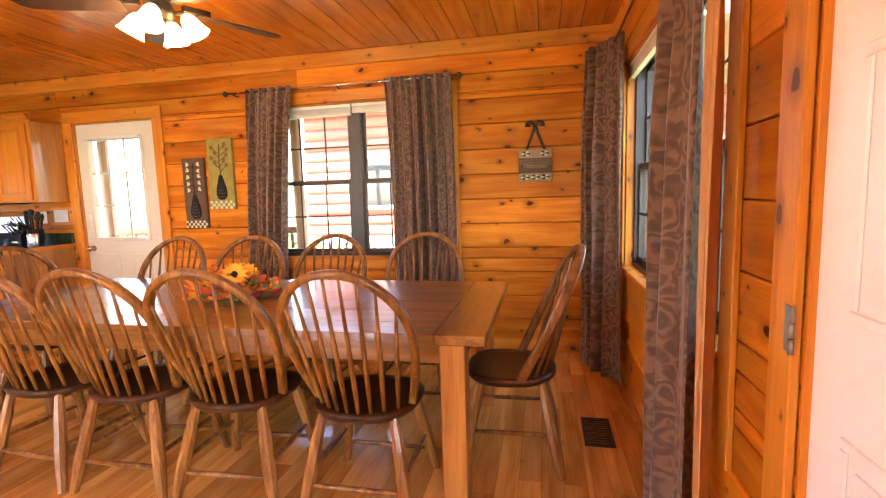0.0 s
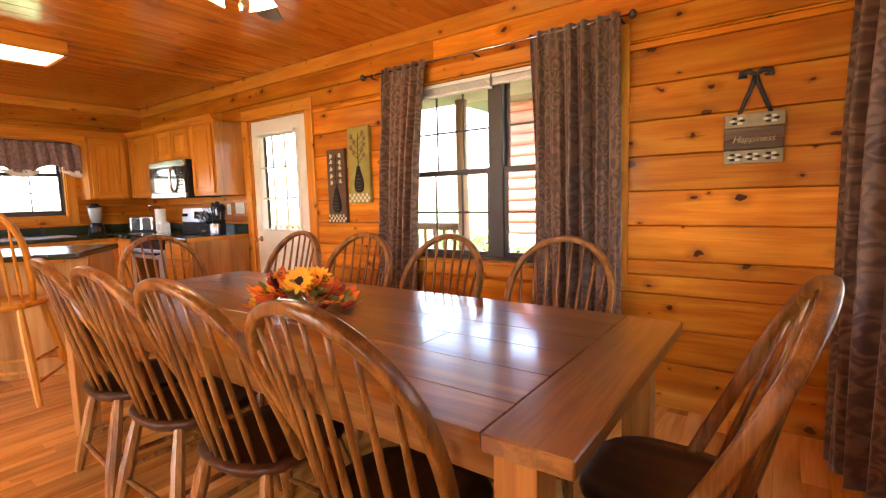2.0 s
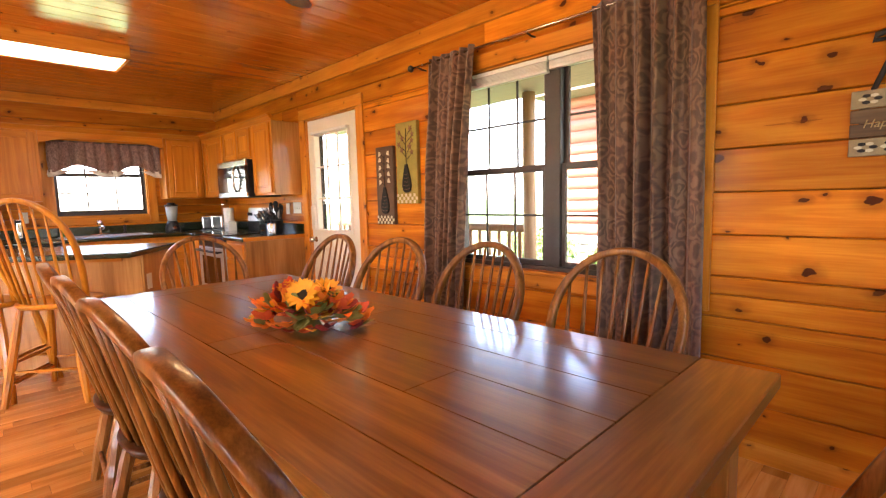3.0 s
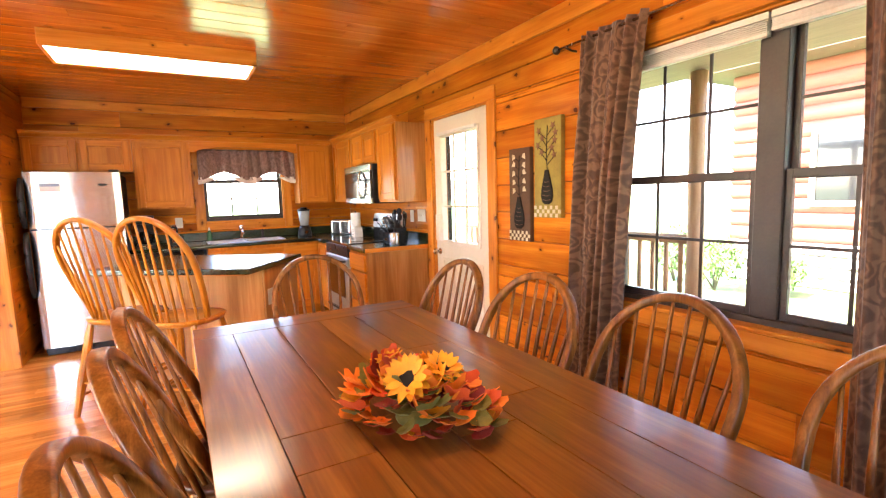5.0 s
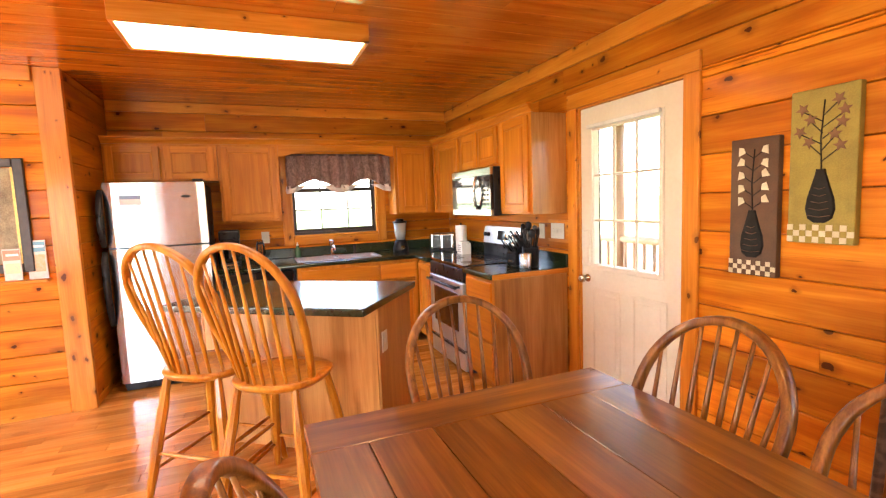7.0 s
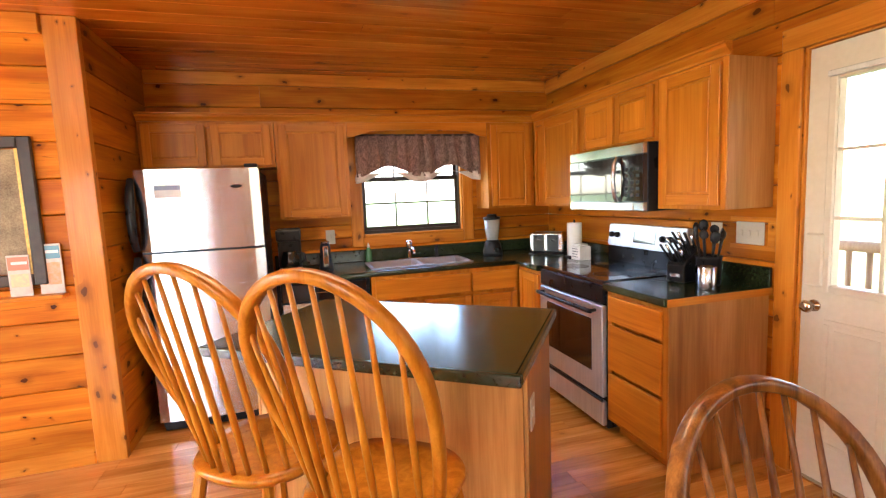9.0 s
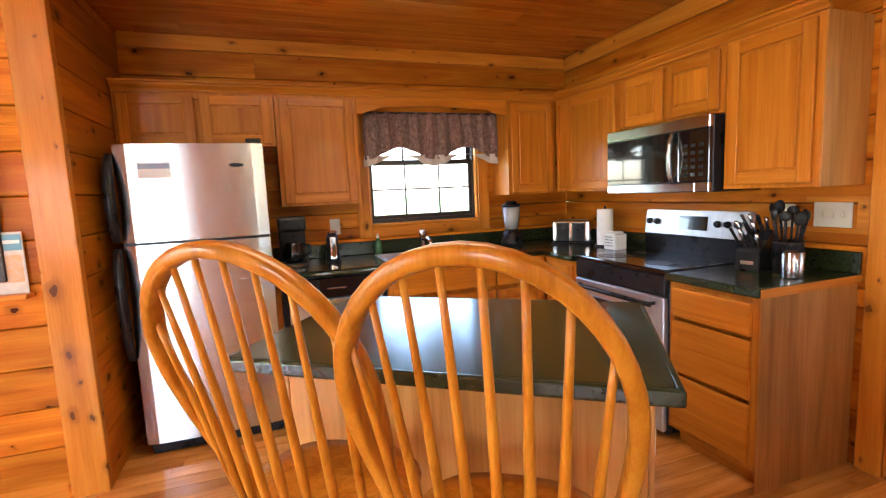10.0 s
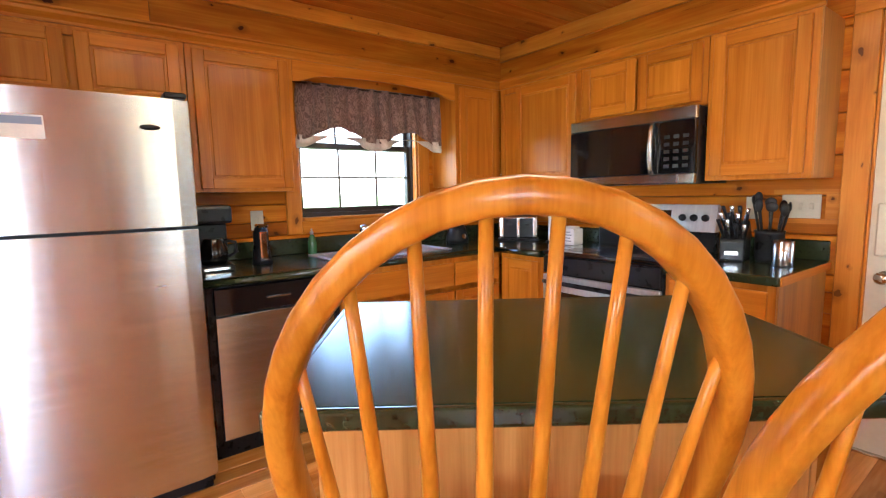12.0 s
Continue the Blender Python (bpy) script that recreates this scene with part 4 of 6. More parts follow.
def fridge_door(name, z0, z1):
    bm = bmesh.new()
    n, outline = 12, []
    for k in range(n + 1):
        s = -1 + 2 * k / n
        outline.append((-0.012 - 0.012 * s * s if abs(s) < 0.99 else -0.03, 0.357 * s))
    outline = [(-0.07, -0.357)] + outline + [(-0.07, 0.357)]
    prism(bm, outline, z0, z1, bev=0.003)
    return part(name, bm, STEEL, fr, "brushed steel " + name.replace("_", " "))


fd = fridge_door("freezer_door", 1.172, 1.675)
rd = fridge_door("refrigerator_door", 0.075, 1.158)
part("gasket", boxes((-0.075, -0.03, -0.35, 0.35, 1.1585, 1.1715)), BLACK, fr)
part("toe_grille", boxes((-0.12, -0.06, -0.34, 0.34, 0.005, 0.07), bev=0.004), BLACK, fr, "black toe grille")
part("hinge_cover", boxes((-0.11, -0.01, 0.27, 0.35, 1.676, 1.7), bev=0.006), BLACK, fr, "black hinge cover")


def bow_handle(zs, outs):
    return tube(bmesh.new(), [(o, -0.372, z) for z, o in zip(zs, outs)], [0.014, 0.018, 0.02, 0.02, 0.018, 0.014], 10, 1.3, (0, 1, 0))


part("handle", bow_handle((1.62, 1.56, 1.46, 1.35, 1.25, 1.185), (-0.02, 0.012, 0.035, 0.04, 0.03, 0.0)), BLACK, fd, "black curved handle")
part("handle", bow_handle((1.145, 1.08, 0.95, 0.8, 0.66, 0.56), (0.0, 0.03, 0.04, 0.035, 0.012, -0.02)), BLACK, rd, "black curved handle")
part("badge", lathe(bmesh.new(), [(0.036, 0), (0.034, 0.003), (0.004, 0.004)], m=pose(-0.0165, 0.215, 1.56, 0, 90, 0) @ Matrix.Diagonal((0.32, 1, 1, 1))), BLACK, fd, "small dark oval badge")
lbl = part("label_sticker", boxes((-0.0133, -0.0115, -0.25, -0.1, 1.5, 1.58)), mottled("sticker_paper", (0.66, 0.68, 0.72), (0.78, 0.8, 0.82), 12, 0.5), fd, "white sticker with a blue printed band")
part("printed_band", boxes((-0.0115, -0.0108, -0.245, -0.105, 1.548, 1.574)), mat("sticker_blue", (0.25, 0.33, 0.5), 0.5), lbl)

# ---- dishwasher, range, microwave ----
dwm = thing("dishwasher", pose(XK + 0.64, 1.465, 0), "black-topped dishwasher with a brown-tinted steel door", "dishwasher")
part("tub", boxes((-0.58, -0.02, -0.325, 0.325, 0.1, 0.868)), BLACK, dwm)
part("door_panel", boxes((-0.02, 0.006, -0.295, 0.295, 0.12, 0.725), bev=0.004), STEEL, dwm, "brushed steel door")
part("control_panel", boxes((-0.02, 0.014, -0.298, 0.298, 0.735, 0.864), bev=0.006), BLACK_GLASS, dwm, "glossy black control panel")
part("side_trim", boxes((-0.02, 0.004, -0.325, -0.299, 0.1, 0.868)), BLACK, dwm)
part("side_trim", boxes((-0.02, 0.004, 0.299, 0.325, 0.1, 0.868)), BLACK, dwm)
part("toe_kick", boxes((-0.1, -0.07, -0.32, 0.32, 0.0, 0.1)), BLACK, dwm)
part("latch", boxes((0.0145, 0.022, -0.06, 0.06, 0.79, 0.8), bev=0.003), CHROME, dwm)

rg = thing("electric_range", pose(-5.523, 2.97, 0), "brushed steel electric range with a black glass cooktop", "stove")
part("side_body", boxes((-0.378, 0.378, 0.03, 0.63, 0.03, 0.895), bev=0.004), BLACK, rg, "black enamel body")
part("cooktop", boxes((-0.38, 0.38, 0.0, 0.57, 0.896, 0.922), bev=0.008, seg=2), BLACK_GLASS, rg, "black glass cooktop")
RING = mat("burner_ring", (0.05, 0.05, 0.052), 0.2)
for bx, by, br in ((-0.19, 0.16, 0.1), (0.19, 0.16, 0.085), (-0.19, 0.42, 0.075), (0.19, 0.42, 0.1)):
    part("burner", lathe(bmesh.new(), [(br, 0.9222), (br, 0.9228), (br * 0.94, 0.9228)], centre=(bx, by, 0), sides=28), RING, rg)
od = part("oven_door", boxes((-0.375, 0.375, -0.006, 0.028, 0.225, 0.775), bev=0.006), RANGE_STEEL, rg, "brushed steel oven door")
part("oven_window", boxes((-0.27, 0.27, -0.009, -0.0062, 0.36, 0.68), bev=0.001), BLACK_GLASS, od, "dark oven window")
bm = tube(bmesh.new(), [(-0.33, -0.05, 0.74), (-0.3, -0.058, 0.742), (0.3, -0.058, 0.742), (0.33, -0.05, 0.74)], 0.013, 10)
tube(bm, [(-0.31, -0.006, 0.74), (-0.31, -0.052, 0.74)], 0.01); tube(bm, [(0.31, -0.006, 0.74), (0.31, -0.052, 0.74)], 0.01)
part("oven_handle", bm, BLACK, od, "black bar handle")
part("vent_panel", boxes((-0.375, 0.375, 0.0, 0.03, 0.785, 0.89), bev=0.004), BLACK, rg)
part("storage_drawer", boxes((-0.375, 0.375, -0.004, 0.028, 0.05, 0.2), bev=0.006), RANGE_STEEL, rg, "brushed steel drawer")
part("drawer_lip", boxes((-0.375, 0.375, -0.016, -0.001, 0.2, 0.218), bev=0.004), BLACK, rg)
part("backguard_base", boxes((-0.378, 0.378, 0.57, 0.63, 0.9, 1.03), bev=0.006), BLACK, rg, "black backguard base")
bm = bmesh.new()
vsA = [(-0.378, 0.565, 1.03), (-0.378, 0.585, 1.185), (-0.378, 0.63, 1.185), (-0.378, 0.63, 1.03)]
r0 = [bm.verts.new(v) for v in vsA]; r1 = [bm.verts.new((0.378, v[1], v[2])) for v in vsA]
for k in range(4):
    bm.faces.new((r0[k], r0[(k + 1) % 4], r1[(k + 1) % 4], r1[k]))
bm.faces.new(r0[::-1]); bm.faces.new(r1)
bmesh.ops.bevel(bm, geom=list(bm.edges), offset=0.006, segments=2, affect="EDGES")
bg = part("backguard", bm, RANGE_STEEL, rg, "brushed steel control panel")
part("clock_display", boxes((-0.09, 0.12, 0.0, 0.004, -0.04, 0.045)), BLACK_GLASS, bg, "black clock display", pose(0, 0.5705, 1.108, -7.4))
for kx in (-0.33, -0.265, 0.19, 0.255, 0.32):
    part("knob", lathe(bmesh.new(), [(0.021, 0), (0.02, 0.012), (0.016, 0.022), (0.003, 0.023)], m=pose(kx, 0.5755, 1.11, 82)), BLACK, bg, "black knob")

mw = thing("microwave", pose(-5.515, W - 0.005, 0), "brushed steel over-range microwave with a black glass door", "microwave")
part("case", boxes((-0.388, 0.388, -0.37, -0.02, 1.306, 1.7), bev=0.004), BLACK, mw, "black case")
part("top_band", boxes((-0.388, 0.388, -0.4, -0.371, 1.635, 1.7), bev=0.005), STEEL, mw, "brushed steel vent band")
part("bottom_band", boxes((-0.388, 0.3, -0.4, -0.371, 1.307, 1.36), bev=0.005), STEEL, mw, "brushed steel lower band")
md = part("glass_door", boxes((-0.388, 0.195, -0.4, -0.371, 1.362, 1.633), bev=0.004), BLACK_GLASS, mw, "black glass door")
part("control_panel", boxes((0.197, 0.388, -0.4, -0.371, 1.362, 1.633), bev=0.004), BLACK_GLASS, mw, "black control panel")
part("lower_corner", boxes((0.301, 0.388, -0.4, -0.371, 1.307, 1.36), bev=0.004), STEEL, mw)
part("handle", tube(bmesh.new(), [(0.16, -0.402, 1.63), (0.165, -0.43, 1.59), (0.17, -0.445, 1.5), (0.165, -0.43, 1.4), (0.16, -0.402, 1.36)], 0.014, 10, 1.0), STEEL, md, "curved steel handle")
KEY = mat("keypad_grey", (0.016, 0.016, 0.018), 0.5)
for r in range(5):
    for q in range(3):
        kx, kz = 0.24 + q * 0.05, 1.4 + r * 0.038
        part("key", boxes((kx - 0.014, kx + 0.014, -0.4022, -0.4001, kz - 0.009, kz + 0.009)), KEY, mw)

# ---- sink ----
sk = thing("kitchen_sink", pose((SX0 + SX1) / 2, (SY0 + SY1) / 2, 0.914), "double-bowl stainless steel sink set in the worktop", "sink")
hx, hy = (SX1 - SX0) / 2, (SY1 - SY0) / 2
part("rim", boxes((-hx - 0.015, -hx + 0.03, -hy - 0.015, hy + 0.015, 0.0004, 0.007), (hx - 0.02, hx + 0.015, -hy - 0.015, hy + 0.015, 0.0004, 0.007), (-hx + 0.03, hx - 0.02, -hy - 0.015, -hy + 0.02, 0.0004, 0.007), (-hx + 0.03, hx - 0.02, hy - 0.02, hy + 0.015, 0.0004, 0.007), (-hx + 0.03, hx - 0.02, -0.015, 0.015, 0.0004, 0.007), bev=0.002), RANGE_STEEL, sk)
for a, c in ((-hy + 0.012, -0.013), (0.013, hy - 0.012)):
    part("bowl", boxes((-hx + 0.012, hx - 0.01, a, c, -0.18, -0.174), (-hx + 0.012, -hx + 0.018, a, c, -0.173, 0.0), (hx - 0.016, hx - 0.01, a, c, -0.173, 0.0), (-hx + 0.019, hx - 0.017, a, a + 0.006, -0.173, 0.0), (-hx + 0.019, hx - 0.017, c - 0.006, c, -0.173, 0.0)), RANGE_STEEL, sk)
fc = thing("faucet", pose(SX0 + 0.0, 2.2, 0.921), "chrome kitchen faucet with a clear knob behind the sink", "faucet")
part("base_plate", boxes((-0.025, 0.025, -0.1, 0.1, 0, 0.012), bev=0.005), CHROME, fc)
part("spout", tube(bmesh.new(), [(0, 0, 0.01), (0, 0, 0.07), (0.03, 0, 0.1), (0.12, 0, 0.105), (0.19, 0, 0.085), (0.195, 0, 0.07)], [0.016, 0.015, 0.013, 0.012, 0.011, 0.011], 12, 1, (0, 1, 0)), CHROME, fc)
part("lever", lathe(bmesh.new(), [(0.012, 0.07), (0.014, 0.1), (0.026, 0.125), (0.028, 0.145), (0.02, 0.16), (0.004, 0.163)], centre=(-0.004, 0, 0)), CHROME, fc)
sp = solid("sink_sprayer", lathe(bmesh.new(), [(0.02, 0), (0.018, 0.01), (0.011, 0.03), (0.013, 0.07), (0.016, 0.1), (0.004, 0.105)], centre=(0, 0, 0)), BLACK, "black sink sprayer standing behind the sink", "sprayer", m=pose(SX0, 2.44, 0.921))

# ---- things on the worktops ----
Z = 0.9145
cm = thing("coffee_maker", pose(-6.6, 1.235, Z), "black drip coffee maker with a glass carafe", "coffee maker")
part("base", boxes((-0.13, 0.1, -0.085, 0.085, 0, 0.03), bev=0.01, seg=2), BLACK, cm)
part("tower", boxes((-0.13, -0.03, -0.085, 0.085, 0.031, 0.24), bev=0.012, seg=2), BLACK, cm)
part("brew_head", boxes((-0.13, 0.1, -0.088, 0.088, 0.241, 0.33), bev=0.015, seg=2), BLACK, cm)
cf = part("carafe", lathe(bmesh.new(), [(0.055, 0.034), (0.068, 0.06), (0.066, 0.11), (0.048, 0.155), (0.045, 0.165)], centre=(0.035, 0, 0)), BLACK_GLASS, cm, "dark glass carafe")
part("carafe_handle", tube(bmesh.new(), [(0.035, 0.055, 0.15), (0.045, 0.105, 0.14), (0.045, 0.11, 0.09), (0.035, 0.068, 0.065)], 0.009, 8), BLACK, cf)
part("warming_trim", boxes((0.1005, 0.103, -0.06, 0.06, 0.008, 0.02)), CHROME, cm)
co = thing("can_opener", pose(-6.66, 1.5, Z), "black and chrome electric can opener", "can opener")
bm = bmesh.new()
lathe(bm, [(0.055, 0), (0.05, 0.02), (0.042, 0.1), (0.04, 0.17), (0.03, 0.2), (0.006, 0.21)], sides=18)
part("body", bm, BLACK, co)
part("face_plate", boxes((0.036, 0.056, -0.022, 0.022, 0.02, 0.18), bev=0.008, seg=2), CHROME, co, "chrome face plate")
part("lever", boxes((-0.01, 0.055, -0.03, 0.03, 0.2, 0.222), bev=0.008), CHROME, co)
sb = thing("soap_bottle", pose(-6.83, 1.86, Z), "green dish soap bottle with a white cap", "bottle")
part("bottle", lathe(bmesh.new(), [(0.026, 0), (0.028, 0.01), (0.028, 0.08), (0.02, 0.11), (0.01, 0.125)], sides=16), mat("green_soap", (0.05, 0.16, 0.06), 0.15), sb)
part("cap", lathe(bmesh.new(), [(0.011, 0.126), (0.011, 0.145), (0.005, 0.15), (0.005, 0.162)], sides=12), mat("white_cap", (0.75, 0.75, 0.72), 0.4), sb)
bl = thing("blender", pose(-6.7, 2.93, Z), "black kitchen blender with a clear jar", "blender")
part("motor_base", lathe(bmesh.new(), [(0.085, 0), (0.085, 0.03), (0.072, 0.09), (0.055, 0.13)], sides=16), BLACK, bl)
JAR = mottled("grey_glass_jar", (0.25, 0.27, 0.27), (0.4, 0.42, 0.42), 10, 0.08, 0.0, 0.02)
part("jar", lathe(bmesh.new(), [(0.05, 0.131), (0.062, 0.2), (0.072, 0.31)], sides=12), JAR, bl, "clear ribbed jar")
part("lid", lathe(bmesh.new(), [(0.075, 0.3105), (0.075, 0.33), (0.045, 0.335), (0.04, 0.355)], sides=16), BLACK, bl)
part("dial_plate", lathe(bmesh.new(), [(0.022, 0), (0.02, 0.006)], m=pose(0.078, 0, 0.05, 0, 75, 0), sides=14), CHROME, bl)
ts = thing("toaster", pose(-6.5, 3.37, Z, 0, 0, 45), "chrome and black two-slot toaster", "toaster")
part("shell", boxes((-0.15, 0.15, -0.085, 0.085, 0.012, 0.185), bev=0.03, seg=3), STEEL, ts)
part("base", boxes((-0.152, 0.152, -0.088, 0.088, 0, 0.013), bev=0.004), BLACK, ts)
for q in (-0.06, 0.06):
    part("black_end", boxes((q - 0.05, q + 0.05, -0.0885, -0.0855, 0.025, 0.168), bev=0.001), BLACK, ts)
    part("slot", boxes((q - 0.055, q + 0.055, -0.02, 0.02, 0.1855, 0.188)), BLACK, ts)
    part("lever", boxes((q - 0.016, q + 0.016, -0.105, -0.0887, 0.115, 0.128), bev=0.004), BLACK, ts)
pt = thing("paper_towel_holder", pose(-6.17, 3.42, Z), "white paper towel roll on a black stand", "paper towel")
part("stand_base", lathe(bmesh.new(), [(0.075, 0), (0.075, 0.01), (0.03, 0.015)], sides=20), BLACK, pt)
part("paper_roll", lathe(bmesh.new(), [(0.056, 0.016), (0.058, 0.02), (0.058, 0.27), (0.056, 0.275), (0.02, 0.275)], sides=24), mottled("paper_white", (0.72, 0.7, 0.66), (0.8, 0.78, 0.75), 20, 0.85, bump=0.2), pt, "white paper roll")
part("post", tube(bmesh.new(), [(0, 0, 0.015), (0, 0, 0.3)], 0.008), BLACK, pt)
cn = thing("ceramic_canister", pose(-6.0, 3.37, Z), "small white ceramic napkin caddy with grey marks", "canister")
part("body", boxes((-0.06, 0.06, -0.05, 0.05, 0, 0.11), bev=0.01, seg=2), mottled("white_ceramic", (0.66, 0.64, 0.6), (0.76, 0.74, 0.7), 10, 0.3), cn)
for r in range(4):
    part("printed_line", boxes((-0.04, 0.04 - 0.01 * (r % 2), -0.0512, -0.0501, 0.025 + r * 0.02, 0.031 + r * 0.02)), mat("print_grey", (0.2, 0.2, 0.2), 0.6), cn)
part("lid", boxes((-0.045, 0.045, -0.04, 0.04, 0.111, 0.125), bev=0.006), mat("white_lid", (0.72, 0.7, 0.66), 0.3), cn)
kb = thing("knife_block", pose(-4.985, 3.4, Z, 0, 0, 12), "black knife block full of steel-handled knives", "knife block")
bm = bmesh.new()
vsA = [(-0.055, -0.1, 0), (-0.055, 0.08, 0), (-0.055, 0.1, 0.12), (-0.055, 0.03, 0.2), (-0.055, -0.1, 0.1)]
r0 = [bm.verts.new(v) for v in vsA]; r1 = [bm.verts.new((0.055, v[1], v[2])) for v in vsA]
for k in range(5):
    bm.faces.new((r0[k], r0[(k + 1) % 5], r1[(k + 1) % 5], r1[k]))
bm.faces.new(r0[::-1]); bm.faces.new(r1)
bmesh.ops.bevel(bm, geom=list(bm.edges), offset=0.006, segments=1, affect="EDGES")
part("block", bm, BLACK, kb)
rng = random.Random(2)
for r in range(3):
    for q in range(4):
        a = Vector((-0.04 + q * 0.027, -0.08 + r * 0.045, 0.115 + r * 0.036))
        d = Vector((0.01 * (q - 1.5), -0.062, 0.085)).normalized() * rng.uniform(0.085, 0.12)
        k = part("knife_handle", tube(bmesh.new(), [a, a + d * 0.5, a + d], [0.009, 0.0085, 0.01], 8, 0.6), STEEL if (q + r) % 2 else BLACK, kb, "knife handle")
part("maker_plate", boxes((-0.03, 0.03, -0.1025, -0.1005, 0.03, 0.05)), STEEL, kb)
uc = thing("utensil_holder", pose(-4.835, 3.4, Z), "black utensil crock full of black kitchen tools", "utensil holder")
part("crock", lathe(bmesh.new(), [(0.055, 0), (0.06, 0.02), (0.062, 0.14), (0.066, 0.155), (0.058, 0.15), (0.05, 0.03)], sides=20), BLACK, uc)
for k in range(8):
    a = 2 * math.pi * k / 8 + 0.3
    base = Vector((0.03 * math.cos(a), 0.03 * math.sin(a), 0.06))
    tip = Vector((0.075 * math.cos(a), 0.06 * math.sin(a), 0.24 + 0.07 * rng.random()))
    ut = part("kitchen_tool", tube(bmesh.new(), [base, base.lerp(tip, 0.6), tip], [0.005, 0.006, 0.008], 6), BLACK, uc)
    bm = bmesh.new()
    bmesh.ops.create_uvsphere(bm, u_segments=10, v_segments=6, radius=1, matrix=Matrix.Translation(tip) @ Matrix.Rotation(a, 4, "Z") @ Matrix.Diagonal((0.009, 0.026, 0.034 if k % 2 else 0.024, 1)))
    part("tool_head", bm, BLACK, ut)
sc = solid("steel_cup", lathe(bmesh.new(), [(0.042, 0), (0.045, 0.005), (0.045, 0.115), (0.041, 0.118), (0.038, 0.02)], sides=24), STEEL, "brushed steel cup with a black base", "cup", m=pose(-4.745, 3.3, Z))
PLATE = mottled("ivory_plate", (0.55, 0.5, 0.38), (0.63, 0.58, 0.46), 10, 0.4)


def wall_plate(name, m, w, h, n, label, category):
    p = thing(name, m, label, category)
    part("plate", boxes((-w / 2, w / 2, 0.0205, 0.026, -h / 2, h / 2), bev=0.002), PLATE, p)
    for k in range(n):
        cx = (k - (n - 1) / 2) * 0.046
        part("rocker", boxes((cx - 0.008, cx + 0.008, 0.0262, 0.031, -0.016, 0.016), bev=0.002), PLATE, p)
    return p


wall_plate("wall_outlet", pose(-4.985, W, 1.17, 0, 0, 180), 0.075, 0.118, 1, "ivory wall outlet above the worktop", "outlet")
wall_plate("light_switch", pose(-4.775, W, 1.18, 0, 0, 180), 0.165, 0.118, 3, "ivory triple light switch in a pine surround", "switch")
part("surround", boxes((-0.2, 0.12, 0.0205, 0.0235, -0.085, -0.062), (-0.2, 0.12, 0.0205, 0.0235, 0.062, 0.085), (-0.2, -0.1, 0.0205, 0.0235, -0.061, 0.061)), PINE_TRIM_X, bpy.data.objects["light_switch"])
wall_plate("wall_outlet", pose(XK, 1.56, 1.14, 0, 0, -90), 0.075, 0.118, 1, "ivory wall outlet beside the kitchen window", "outlet")
wall_plate("wall_outlet", pose(-1.12, W, 0.36, 0, 0, 180), 0.075, 0.118, 1, "ivory wall outlet under the dining window", "outlet")
wall_plate("wall_outlet", pose(-4.745, 1.685, 0, 0, 0, IA) @ pose(0.565, -0.1, 0.66, 0, 0, -90), 0.075, 0.118, 1, "ivory outlet on the end of the island", "outlet")


# ---- ceiling lights ----
fl = thing("fluorescent_light", pose(-4.73, 1.51, 0), "wood-trimmed fluorescent ceiling light with a glowing white lens", "ceiling light")
LX, LY, LB = 0.235, 0.635, 2.355
for sx in (-1, 1):
    a = sorted((sx * LX, sx * (LX - 0.022)))
    part("frame_board", boxes((a[0], a[1], -LY, LY, LB, CEIL - 0.001), bev=0.003), PINE_TRIM_Y, fl)
    a = sorted((sx * LY, sx * (LY - 0.022)))
    part("frame_board", boxes((-LX + 0.0225, LX - 0.0225, a[0], a[1], LB, CEIL - 0.001), bev=0.003), PINE_TRIM_X, fl)
part("diffuser", boxes((-LX + 0.023, LX - 0.023, -LY + 0.023, LY - 0.023, LB + 0.006, LB + 0.012)), glow("fluorescent_lens", (1.0, 0.85, 0.6), 0.65), fl, "glowing white diffuser")
area_light("fluorescent_lamp", pose(-4.73, 1.51, LB - 0.004), 0.4, 1.2, FLUOR_W, (1.0, 0.84, 0.58))

fan = thing("ceiling_fan", pose(-2.06, 2.03, 0.03), "dark brown ceiling fan with lit tulip glass shades", "ceiling fan")
FB = mottled("fan_walnut", (0.03, 0.016, 0.009), (0.06, 0.032, 0.018), 8, 0.35, stretch=(1, 10, 1))
part("canopy", lathe(bmesh.new(), [(0.07, CEIL - 0.03), (0.075, CEIL - 0.04), (0.06, CEIL - 0.06), (0.03, CEIL - 0.065)][::-1], sides=24), IRON, fan)
part("motor_housing", lathe(bmesh.new(), [(0.04, 2.26), (0.09, 2.265), (0.115, 2.29), (0.115, 2.35), (0.09, 2.385), (0.03, 2.41)], sides=28), IRON, fan)
part("light_hub", lathe(bmesh.new(), [(0.02, 2.15), (0.05, 2.165), (0.06, 2.2), (0.05, 2.24), (0.035, 2.259)], sides=24), IRON, fan)
